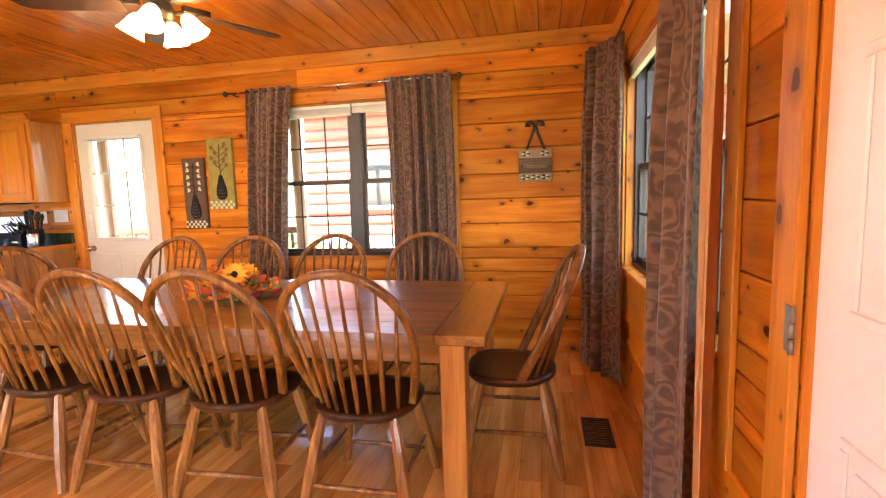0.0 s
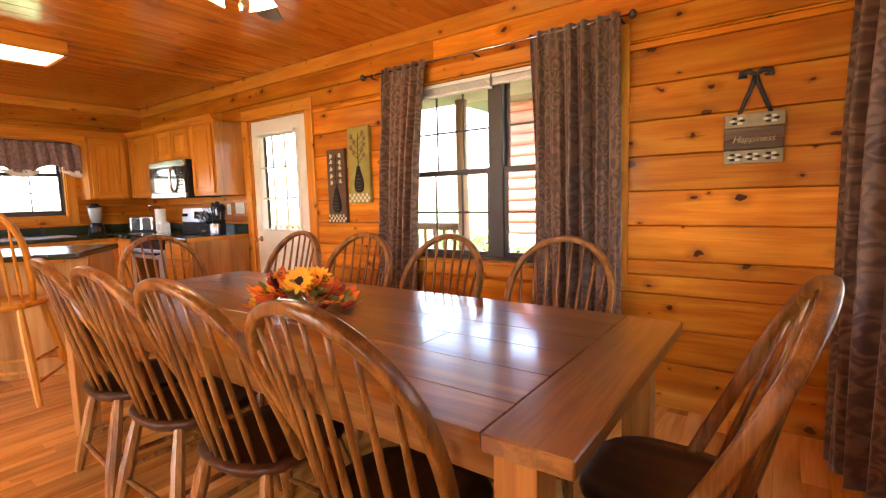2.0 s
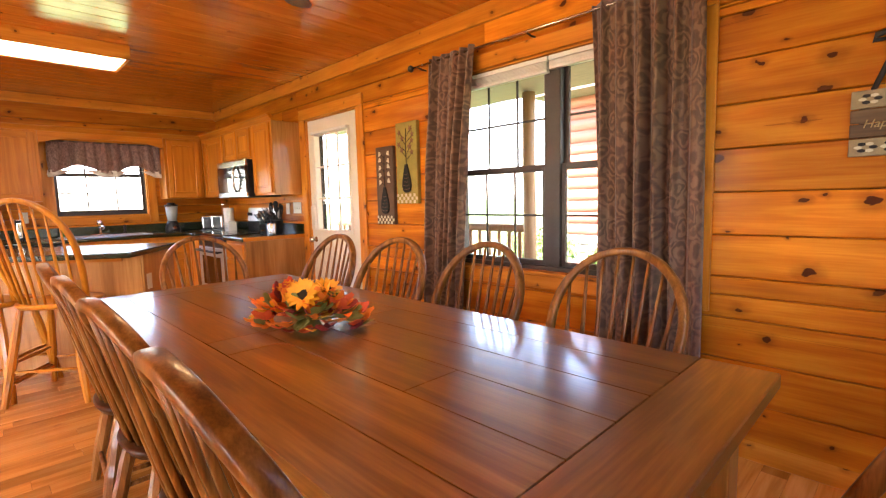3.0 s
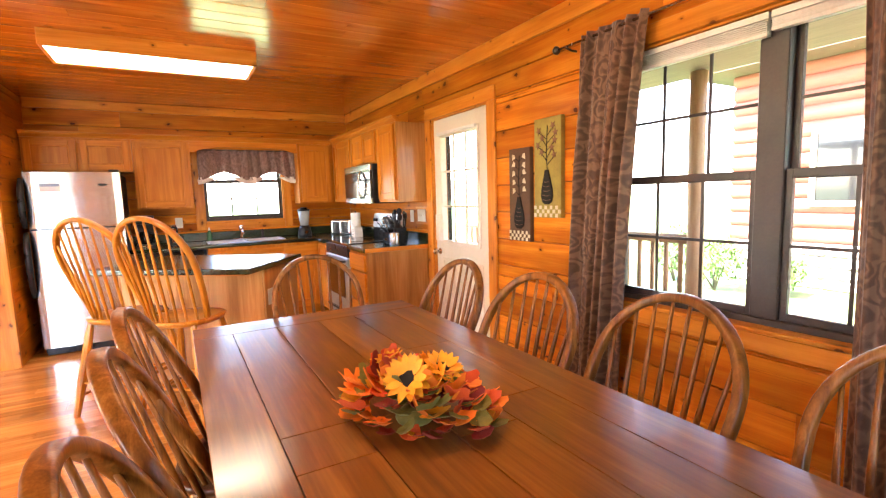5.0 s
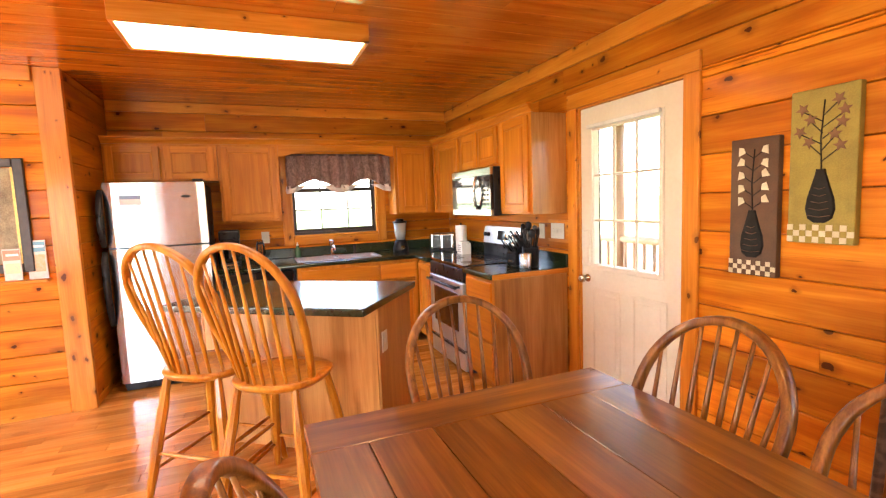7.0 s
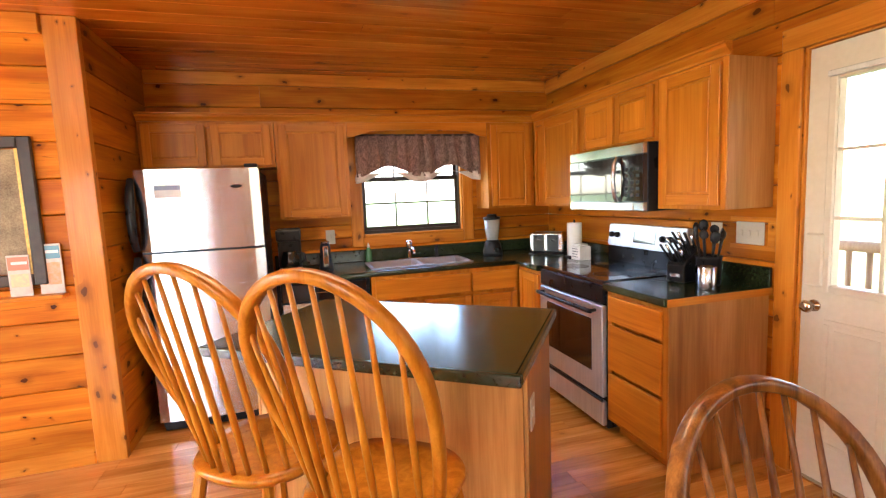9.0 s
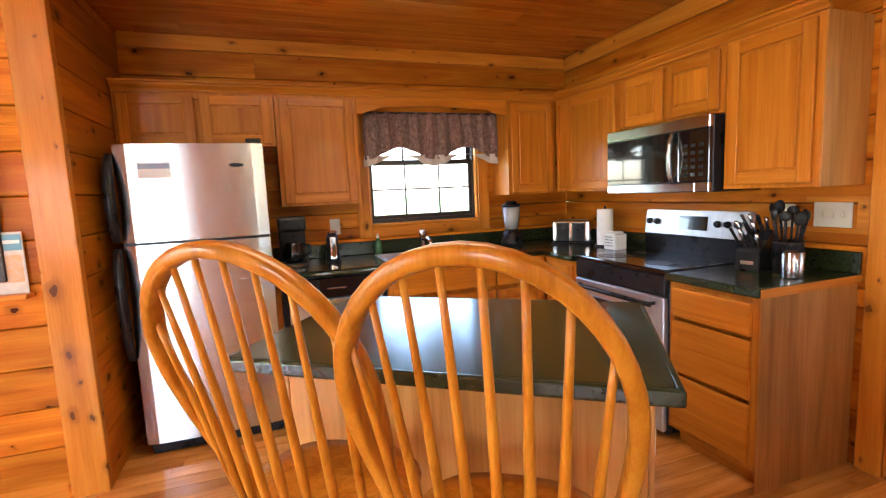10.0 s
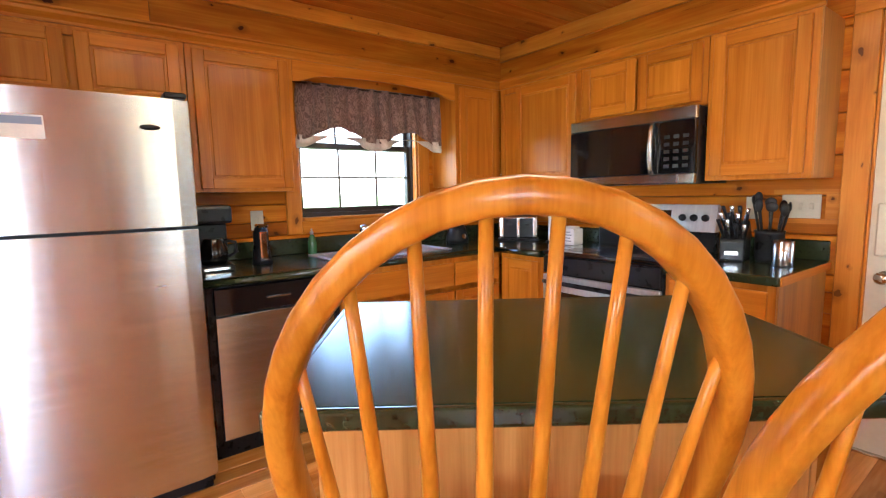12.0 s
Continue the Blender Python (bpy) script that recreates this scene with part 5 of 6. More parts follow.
for k in range(5):
    a = 61 + 72 * k
    m = pose(0, 0, 0, 0, 0, a)
    bm = bmesh.new()
    out = [(0.17, -0.05), (0.3, -0.06), (0.55, -0.068), (0.6, -0.066), (0.635, -0.045), (0.65, 0.0), (0.635, 0.045), (0.6, 0.066), (0.55, 0.068), (0.3, 0.06), (0.17, 0.05)]
    prism(bm, out, -0.004, 0.004)
    bmesh.ops.transform(bm, matrix=m @ pose(0, 0, 2.226, 10, 0, 0), verts=bm.verts)
    bd = part("blade", bm, FB, fan, "dark walnut blade")
    bm = boxes((0.1, 0.24, -0.018, 0.018, 2.231, 2.262), bev=0.002)
    bmesh.ops.transform(bm, matrix=m, verts=bm.verts)
    part("blade_arm", bm, IRON, bd)
SHADE = glow("lit_glass_shade", (1.0, 0.58, 0.2), 1.8)
for k in range(4):
    a = radians(20 + 90 * k)
    d = Vector((math.cos(a), math.sin(a), 0))
    p0 = Vector((0, 0, 2.2)) + d * 0.05
    p1 = Vector((0, 0, 2.2)) + d * 0.1
    arm = part("lamp_arm", tube(bmesh.new(), [p0, p1, p1 + Vector((0, 0, -0.015)) + d * 0.01], 0.011, 8), IRON, fan)
    q = (d * 0.55 + Vector((0, 0, -1))).normalized().to_track_quat("Z", "Y").to_matrix().to_4x4()
    part("glass_shade", lathe(bmesh.new(), [(0.022, 0.0), (0.035, 0.02), (0.045, 0.05), (0.055, 0.085), (0.066, 0.105), (0.05, 0.09)], m=Matrix.Translation(p1 + d * 0.01 + Vector((0, 0, -0.012))) @ q, sides=16), SHADE, arm, "lit amber-white glass shade")
    pl = bpy.data.lights.new("fan_bulb", "POINT")
    pl.energy, pl.color, pl.shadow_soft_size = FAN_W, (1.0, 0.72, 0.42), 0.05
    new("fan_bulb", pl).location = Vector((-2.06, 2.03, 0.03)) + p1 + d * 0.1 + Vector((0, 0, -0.16))
bm = tube(bmesh.new(), [(0.03, -0.02, 2.16), (0.03, -0.02, 2.05)], 0.0025, 6)
lathe(bm, [(0.003, 2.05), (0.008, 2.04), (0.008, 2.02), (0.003, 2.01)][::-1], centre=(0.03, -0.02, 0), sides=10)
part("pull_chain", bm, BRASS, fan, "brass pull chain")

# ---- curtains ----
def cloth(name, base, figure, dark, scale=9.0):
    """Woven damask: ringed scrolls in a paler thread on a mottled ground."""
    m = mat(name, base, 0.7)
    n, l, b = nodes_of(m)
    b.inputs["Sheen Weight"].default_value = 0.3
    uv = n.new("ShaderNodeUVMap")
    vo = n.new("ShaderNodeTexVoronoi"); vo.inputs["Scale"].default_value = scale; vo.inputs["Randomness"].default_value = 0.6
    nd = n.new("ShaderNodeTexNoise"); nd.inputs["Scale"].default_value = 11.0
    l.new(uv.outputs[0], nd.inputs["Vector"])
    wv = n.new("ShaderNodeVectorMath"); wv.operation = "MULTIPLY_ADD"; wv.inputs[1].default_value = (0.1, 0.1, 0.0)
    l.new(nd.outputs["Color"], wv.inputs[0]); l.new(uv.outputs[0], wv.inputs[2])
    l.new(wv.outputs[0], vo.inputs["Vector"])
    sn = n.new("ShaderNodeMath"); sn.operation = "MULTIPLY"; sn.inputs[1].default_value = 23.0
    l.new(vo.outputs["Distance"], sn.inputs[0])
    s2 = n.new("ShaderNodeMath"); s2.operation = "SINE"
    l.new(sn.outputs[0], s2.inputs[0])
    ns = n.new("ShaderNodeTexNoise"); ns.inputs["Scale"].default_value = 22.0; ns.inputs["Detail"].default_value = 6
    l.new(uv.outputs[0], ns.inputs["Vector"])
    ad = n.new("ShaderNodeMath"); ad.operation = "MULTIPLY_ADD"; ad.inputs[1].default_value = 0.2
    l.new(s2.outputs[0], ad.inputs[0]); l.new(ns.outputs["Fac"], ad.inputs[2])
    r = ramp(n, [(0.3, dark), (0.5, base), (0.64, figure)])
    l.new(ad.outputs[0], r.inputs[0]); l.new(r.outputs[0], b.inputs["Base Color"])
    fine = n.new("ShaderNodeTexNoise"); fine.inputs["Scale"].default_value = 260.0
    l.new(uv.outputs[0], fine.inputs["Vector"])
    bp = n.new("ShaderNodeBump"); bp.inputs["Strength"].default_value = 0.25; bp.inputs["Distance"].default_value = 0.004
    l.new(fine.outputs["Fac"], bp.inputs["Height"]); l.new(bp.outputs[0], b.inputs["Normal"])
    return m


DAMASK = cloth("curtain_damask", (0.115, 0.05, 0.023), (0.175, 0.09, 0.046), (0.07, 0.029, 0.013), 9.5)


def drape(top, bottom, z_top, z_bot, pleats, depth, seed, nx=90, nz=26, hem=None):
    """A gathered cloth between two horizontal spans, local x along, y its depth."""
    rng = random.Random(seed)
    ph = [rng.uniform(-0.5, 0.5) for _ in range(40)]
    bm = bmesh.new()
    uvl = bm.loops.layers.uv.new("UVMap")
    grid, uvs = [], {}
    for j in range(nz + 1):
        f = j / nz
        row = []
        for i in range(nx + 1):
            s = i / nx
            w = 2 * math.pi * pleats * (s + 0.012 * math.sin(5 * s + seed) * f)
            amp = depth * (0.45 + 0.55 * min(1, f * 3)) * (0.8 + 0.35 * math.sin(3.1 * s * pleats * 0.5 + seed + 1.3 * f))
            x0, x1 = top[0] + (bottom[0] - top[0]) * f ** 0.8, top[1] + (bottom[1] - top[1]) * f ** 0.8
            zb = z_bot if hem is None else z_bot + hem(s)
            x = x0 + (x1 - x0) * (s + 0.006 * math.sin(w * 0.5 + f * 4))
            y = amp * math.sin(w + 0.5 * math.sin(2 * f + ph[int(s * pleats)])) + 0.3 * amp * math.sin(2.3 * w + 3 * f)
            v = bm.verts.new((x, y, z_top + (zb - z_top) * f))
            uvs[v] = (s * abs(x1 - x0) * 1.9, f * (z_top - z_bot))
            row.append(v)
        grid.append(row)
    for j in range(nz):
        for i in range(nx):
            fc_ = bm.faces.new((grid[j][i], grid[j][i + 1], grid[j + 1][i + 1], grid[j + 1][i]))
            fc_.smooth = True
            for lp in fc_.loops:
                lp[uvl].uv = uvs[lp.vert]
    return bm


def thick(ob, t):
    s = ob.modifiers.new("thickness", "SOLIDIFY")
    s.thickness, s.offset = t, 0
    return ob


LINING = mottled("curtain_lining", (0.42, 0.19, 0.06), (0.5, 0.25, 0.09), 14, 0.75)
CG = "brown damask curtain panels"


def curtain(m, top, bottom, z_top, z_bot, pleats, seed, label):
    c = solid("curtain", drape(top, bottom, z_top, z_bot, pleats, 0.048, seed), DAMASK, label, "curtain", CG, m=m)
    return thick(c, 0.004)


CY = W - 0.11
curtain(pose(0, CY, 0), (-2.61, -2.19), (-2.74, -2.37), 2.2, 0.05, 5, 1, "brown damask curtain hanging beside the dining window")
curtain(pose(0, CY, 0), (-1.395, -0.855), (-1.36, -0.84), 2.2, 0.05, 6, 2, "brown damask curtain hanging beside the dining window")
CX = XR - 0.11
curtain(pose(0.205, 3.1, 0, 0, 0, 118), (-0.2, 0.2), (-0.22, 0.24), 2.2, 0.05, 4, 3, "brown damask curtain in the corner beside the side window")
near_c = curtain(pose(CX, 0, 0, 0, 0, 90), (1.32, 1.78), (1.36, 1.97), 2.2, 0.03, 4, 4, "brown damask curtain with a tan lining by the entry door")
thick(part("lining", drape((1.17, 1.265), (1.2, 1.295), 2.2, 0.03, 1, 0.02, 6, 16, 20), LINING, near_c, "tan lining turned outwards"), 0.004)


def rod(m, length, label):
    r = thing("curtain_rod", m, label, "curtain rod")
    part("bar", tube(bmesh.new(), [(0, 0, 0), (length, 0, 0)], 0.007, 10), BRASS, r)
    for x in (0, length):
        part("finial", lathe(bmesh.new(), [(0.009, -0.012), (0.02, -0.004), (0.025, 0.008), (0.02, 0.02), (0.006, 0.028)], m=pose(x, 0, 0, 0, 90 if x else -90, 0), sides=14), IRON, r, "dark knob finial")
    for x in (0.06, length / 2, length - 0.06):
        part("bracket", tube(bmesh.new(), [(x, 0, 0.0), (x, 0.05, -0.012), (x, 0.089, -0.012)], 0.006, 8), IRON, r)
    return r


rod(pose(-2.8, CY, 2.175), 2.0, "slim metal curtain rod with dark knob ends")
rod(pose(CX, 3.3, 2.175, 0, 0, -90), 2.05, "slim metal curtain rod with dark knob ends")

# kitchen valance with a pale fringe
# cloth and lace colours are raised to stand in for window light shining through
VAL_BACKLIT = cloth("valance_cloth_backlit", (0.2, 0.115, 0.092), (0.29, 0.18, 0.15), (0.12, 0.066, 0.053), 22)
LACE = mottled("lace_fringe", (0.6, 0.52, 0.47), (0.8, 0.74, 0.69), 60, 0.8, bump=0.5)


def scallop(s):
    return 0.045 * math.cos(2 * math.pi * 2 * s + math.pi) * (1 if 0.05 < s < 0.95 else 0.9)


va = thing("window_valance", pose(XK + 0.13, 2.885, 0, 0, 0, -90), "gathered brown window valance with a scalloped pale fringe", "valance")
thick(part("cloth", drape((0.0, 1.08), (0.0, 1.09), 1.975, 1.665, 10, 0.016, 7, 110, 12, scallop), VAL_BACKLIT, va), 0.003)
thick(part("fringe", drape((0.0, 1.09), (0.0, 1.1), 1.655, 1.615, 10, 0.014, 7, 110, 2, scallop), LACE, va, "pale lace fringe"), 0.002)
bm = tube(bmesh.new(), [(-0.02, 0, 1.965), (1.11, 0, 1.965)], 0.006, 8)
part("rod", bm, IRON, va)

# ---- wall art ----
OLIVE = mottled("olive_canvas", (0.22, 0.17, 0.028), (0.33, 0.26, 0.05), 14, 0.7, bump=0.4)
BROWN_CANVAS = mottled("brown_canvas", (0.07, 0.033, 0.013), (0.12, 0.06, 0.027), 14, 0.7, bump=0.4)
VASE = mottled("dark_vase_paint", (0.007, 0.006, 0.005), (0.02, 0.016, 0.013), 30, 0.6)
VASE.node_tree.nodes["Principled BSDF"].inputs["Specular IOR Level"].default_value = 0.2
CREAMP = mottled("cream_paint", (0.5, 0.43, 0.28), (0.62, 0.55, 0.38), 30, 0.6)
LEAFP = mottled("leaf_paint", (0.2, 0.085, 0.03), (0.11, 0.05, 0.02), 30, 0.6)


def panel_art(x0, x1, z0, z1, ground, leaf, label, side):
    """A tall canvas with a dark vase, branching stems with leaves and a checked foot; local x runs to -x."""
    w, h = x1 - x0, z1 - z0
    a = thing("wall_art", pose((x0 + x1) / 2, W, z0, 0, 0, 180), label, "wall art", "pair of vase panels")
    part("canvas", boxes((-w / 2, w / 2, 0.021, 0.055, 0, h), bev=0.003), ground, a)
    y = 0.0554
    rng = random.Random(side)
    vz = 0.085
    prof = [(0.02, 0), (0.046, 0.018), (0.056, 0.055), (0.05, 0.1), (0.034, 0.15), (0.02, 0.195), (0.016, 0.215)]
    bm = bmesh.new()
    f0 = [bm.verts.new((r, y, vz + z)) for r, z in prof] + [bm.verts.new((-r, y, vz + z)) for r, z in prof[::-1]]
    f1 = [bm.verts.new((v.co.x * 0.9, y + 0.008, v.co.z)) for v in f0]
    k = len(f0)
    bm.faces.new(f1)
    for i in range(k):
        bm.faces.new((f0[i], f0[(i + 1) % k], f1[(i + 1) % k], f1[i]))
    vs_ob = part("vase", bm, VASE, a, "dark painted vase with pale stripes")
    for q in range(5):
        z = vz + 0.03 + q * 0.028
        hw = 0.048 - 0.006 * q
        part("stripe", tube(bmesh.new(), [(-hw * 0.85, y + 0.0078, z), (0, y + 0.0082, z - 0.007), (hw * 0.85, y + 0.0078, z)], 0.0013, 5), LEAFP, vs_ob)
    top = vz + 0.215
    part("stem", tube(bmesh.new(), [(0, y, top), (0.006, y, top + 0.12), (-0.004, y, h - 0.05)], 0.003, 6), VASE, a)
    if leaf is CREAMP:
        # pairs of pale triangles climbing the stem
        for q in range(5):
            z = top + 0.03 + (h - top - 0.1) * q / 4
            for sx in (-1, 1):
                part("twig", tube(bmesh.new(), [(0, y, z - 0.02), (sx * 0.03, y, z), (sx * 0.045, y, z + 0.012)], 0.0022, 5), VASE, a)
                bm = bmesh.new()
                prism(bm, [(0, -0.012), (0.034, -0.019), (0.024, 0.02), (0.004, 0.012)], 0, 0.0025)
                part("leaf", bm, leaf, a, "", pose(sx * 0.04, y + 0.0028, z + 0.018, 90, 0, 0) @ pose(0, 0, 0, 0, 0 if sx > 0 else 180, rng.uniform(-20, 20)))
    else:
        # forked twigs with lobed maple leaves
        for q in range(9):
            z = top + 0.03 + (h - top - 0.12) * q / 9
            dx = (1 if q % 2 else -1) * rng.uniform(0.35, 0.72) * w / 2
            part("twig", tube(bmesh.new(), [(0, y, z), (dx * 0.6, y, z + 0.03), (dx, y, z + 0.05)], 0.0024, 5), VASE, a)
            rot, out = rng.uniform(-40, 40), []
            for k in range(10):
                ang, r = math.pi * k / 5 + math.pi / 2, 0.027 if k % 2 == 0 else 0.012
                out.append((r * math.cos(ang), r * math.sin(ang)))
            bm = bmesh.new()
            prism(bm, out, 0, 0.0025)
            part("leaf", bm, leaf, a, "", pose(dx, y + 0.0028, z + 0.058, 90, 0, 0) @ pose(0, 0, 0, 0, 0, rot))
    s = w / 10
    for r in range(3):
        for q in range(10):
            part("check", boxes((-w / 2 + q * s + 0.0005, -w / 2 + (q + 1) * s - 0.0005, y, y + 0.003, 0.004 + r * s, 0.004 + (r + 1) * s - 0.001)), CREAMP if (q + r) % 2 else ground, a)
    return a


panel_art(-3.34, -3.12, 1.04, 1.665, BROWN_CANVAS, CREAMP, "brown vase panel with pale leaves on the log wall", 4)
panel_art(-3.075, -2.83, 1.205, 1.825, OLIVE, LEAFP, "olive vase panel with dark leaves on the log wall", 9)

# hanging slatted sign
sg = thing("hanging_sign", pose(-0.232, W, 1.355, 0, 0, 180), "small slatted wooden sign hung by a black ribbon", "sign")
SLAT_D = wood("sign_slat_dark", (0.06, 0.035, 0.02), (0.12, 0.07, 0.035), (0.19, 0.12, 0.07), 0, 0.6, 0, 0, tone=0.15)
SLAT_L = mottled("sign_slat_pale", (0.2, 0.14, 0.07), (0.31, 0.23, 0.12), 30, 0.65)
for k, (za, zb, mm) in enumerate(((0.0, 0.066, SLAT_L), (0.07, 0.12, SLAT_D), (0.124, 0.174, SLAT_D), (0.178, 0.244, SLAT_L))):
    part("slat", boxes((-0.125, 0.125, 0.03, 0.042, za, zb), bev=0.002), mm, sg)
    if mm is SLAT_L:
        for cx in (-0.075, 0.0, 0.075) if k == 0 else (-0.07, 0.07):
            for q in range(6):
                a = q * math.pi / 3
                bm = lathe(bmesh.new(), [(0.013, 0), (0.012, 0.0015)], m=pose(cx + 0.022 * math.cos(a), 0.0421, (za + zb) / 2 + 0.014 * math.sin(a), -90) @ Matrix.Diagonal((1, 0.5, 1, 1)), sides=8)
                part("petal", bm, VASE if q % 2 else CREAMP, sg)
for a in (-0.1, 0.07):
    part("back_batten", boxes((a, a + 0.03, 0.0205, 0.0298, 0.01, 0.234)), SLAT_D, sg)
GILT = mottled("dull_gold_paint", (0.3, 0.2, 0.07), (0.42, 0.3, 0.12), 30, 0.5)
RIB = mottled("black_ribbon", (0.012, 0.01, 0.01), (0.03, 0.026, 0.024), 30, 0.6)
part("ribbon", tube(bmesh.new(), [(-0.07, 0.04, 0.235), (-0.02, 0.036, 0.36), (0.0, 0.034, 0.425)], [0.009, 0.01, 0.011], 6, 0.25, (0, 1, 0)), RIB, sg)
part("ribbon", tube(bmesh.new(), [(0.065, 0.04, 0.235), (0.02, 0.036, 0.36), (0.0, 0.034, 0.425)], [0.009, 0.01, 0.011], 6, 0.25, (0, 1, 0)), RIB, sg)
for s in (-1, 1):
    part("bow_loop", tube(bmesh.new(), [(0, 0.04, 0.425), (s * 0.03, 0.046, 0.445), (s * 0.062, 0.044, 0.438), (s * 0.07, 0.042, 0.42), (s * 0.035, 0.04, 0.42)], [0.008, 0.012, 0.012, 0.009, 0.006], 6, 0.4, (0, 1, 0)), RIB, sg)
txt = bpy.data.curves.new("sign_word", "FONT")
txt.body, txt.size, txt.extrude, txt.align_x = "Happiness", 0.043, 0.0012, "CENTER"
txt.shear = 0.3
txt.materials.append(GILT)
to = new("word", txt)
to.parent = sg
to.matrix_basis = pose(0.0, 0.0435, 0.105, 90, 0, 180)

# ---- centrepiece ----
cp = thing("flower_centrepiece", pose(-1.82, 2.07, TZ, 0, 0, 35), "autumn silk flower centrepiece of sunflowers and red leaves", "centrepiece")
FLAME = [mottled("petal_" + nm, a, c, 30, 0.6) for nm, a, c in (("orange", (0.7, 0.14, 0.008), (0.8, 0.25, 0.015)), ("red", (0.5, 0.05, 0.01), (0.62, 0.09, 0.015)), ("deep_red", (0.16, 0.012, 0.012), (0.25, 0.02, 0.016)), ("yellow", (0.75, 0.3, 0.006), (0.82, 0.4, 0.012)), ("olive", (0.12, 0.13, 0.02), (0.2, 0.19, 0.04)))]
rng = random.Random(21)


def leaf_bm(size, lobes=5):
    """A cupped, lobed autumn leaf with some thickness."""
    bm = bmesh.new()
    pts = []
    n = lobes * 4
    for k in range(n):
        a = math.pi * (-0.92 + 1.84 * k / (n - 1))
        r = size * (0.55 + 0.45 * abs(math.cos(a * lobes / 2.0))) * (0.75 + 0.25 * math.cos(a))
        pts.append((r * math.cos(a) + 0.35 * size, r * math.sin(a)))
    up = [bm.verts.new((x, y, 0.35 * (x * x + y * y) / size + 0.0012)) for x, y in pts]
    dn = [bm.verts.new((x, y, 0.35 * (x * x + y * y) / size)) for x, y in pts]
    cu, cd = bm.verts.new((0.3 * size, 0, -0.002)), bm.verts.new((0.3 * size, 0, -0.0035))
    for k in range(n):
        q = (k + 1) % n
        bm.faces.new((cu, up[k], up[q])); bm.faces.new((cd, dn[q], dn[k])); bm.faces.new((up[k], dn[k], dn[q], up[q]))
    return bm


kinds = [[mesh_of("leaf", leaf_bm(s, lb), mt) for s, lb in ((0.056, 5), (0.044, 3), (0.034, 5))] for mt in FLAME]
part("foliage_base", lathe(bmesh.new(), [(0.05, 0), (0.055, 0.01), (0.04, 0.03), (0.015, 0.04)], sides=18), FLAME[4], cp, "hidden green base")
for k in range(190):
    a = rng.uniform(0, 2 * math.pi)
    r = rng.random() ** 0.6
    ex, ey = 0.225, 0.125
    p = Vector((ex * r * math.cos(a), ey * r * math.sin(a), 0.022 + 0.085 * (1 - r * r) + (rng.uniform(-0.01, 0.03) if k < 130 else rng.uniform(-0.012, 0.0) - 0.03 * (1 - r * r))))
    c = rng.choices(range(5), (5, 3, 3, 2, 2))[0]
    o = new("leaf", kinds[c][rng.randrange(3)])
    o.parent = cp
    tilt = rng.uniform(-25, 70) if r < 0.65 else rng.uniform(-60, 30)
    o.matrix_basis = Matrix.Translation(p) @ pose(0, 0, 0, 0, 0, math.degrees(a) + rng.uniform(-50, 50)) @ pose(0, 0, 0, rng.uniform(-35, 35), -tilt * (1 - 0.7 * r), 0)
petal = bmesh.new()
prism(petal, [(0.02, -0.007), (0.045, -0.013), (0.062, -0.006), (0.07, 0.0), (0.062, 0.006), (0.045, 0.013), (0.02, 0.007)], -0.0008, 0.0008)
petal_me = mesh_of("petal", petal, FLAME[3])
for px, py, pz, tx, ty, sc_ in ((0.02, -0.06, 0.14, 48, 14, 1.0), (0.085, 0.01, 0.15, 12, 24, 0.85), (-0.1, 0.03, 0.14, -10, -32, 0.8), (0.02, 0.075, 0.13, -50, 0, 0.75)):
    fm = pose(px, py, pz, tx, ty, 0) @ Matrix.Diagonal((sc_, sc_, sc_, 1))
    hd = part("sunflower", lathe(bmesh.new(), [(0.033, -0.006), (0.034, 0.006), (0.024, 0.013), (0.004, 0.01)], sides=18), VASE, cp, "sunflower with a dark centre", fm)
    for k in range(26):
        o = new("petal", petal_me)
        o.parent = hd
        o.matrix_basis = pose(0, 0, 0.001 * (k % 2), 0, 0, 360 / 26 * k + rng.uniform(-5, 5)) @ pose(0, 0, 0, rng.uniform(-12, 12), -8 - 14 * (k % 2) - rng.uniform(0, 10), 0)

# ---- small things in the dining room ----
vt = thing("floor_vent", pose(0.1, 2.34, 0), "dark metal floor vent set in the planks", "vent")
part("frame", boxes((-0.075, 0.075, -0.155, -0.14, 0.0006, 0.007), (-0.075, 0.075, 0.14, 0.155, 0.0006, 0.007), (-0.075, -0.06, -0.1395, 0.1395, 0.0006, 0.007), (0.06, 0.075, -0.1395, 0.1395, 0.0006, 0.007), bev=0.002), IRON, vt)
for k in range(11):
    y = -0.13 + k * 0.026
    part("slat", boxes((-0.0595, 0.0595, y - 0.006, y + 0.006, 0.0006, 0.0055)), IRON, vt)

# picture and brochure rack on the partition
pf = thing("picture_frame", pose(XP, -0.34, 1.0, 0, 0, -90), "dark framed landscape print with a gold inner edge", "picture")
FRW = mottled("dark_frame_wood", (0.02, 0.012, 0.008), (0.05, 0.03, 0.02), 20, 0.4)
for r in ((-0.36, -0.3, 0.06, 0.84), (0.3, 0.36, 0.06, 0.84), (-0.2995, 0.2995, 0.78, 0.84), (-0.2995, 0.2995, 0.06, 0.12)):
    part("frame_rail", boxes((r[0], r[1], 0.021, 0.05, r[2], r[3]), bev=0.005), FRW, pf)
GOLD = mottled("gold_edge", (0.4, 0.25, 0.06), (0.6, 0.4, 0.12), 60, 0.35, 0.6)
for r in ((-0.2985, -0.285, 0.12, 0.78), (0.285, 0.2985, 0.12, 0.78)):
    part("gold_fillet", boxes((r[0], r[1], 0.03, 0.044, r[2], r[3])), GOLD, pf)
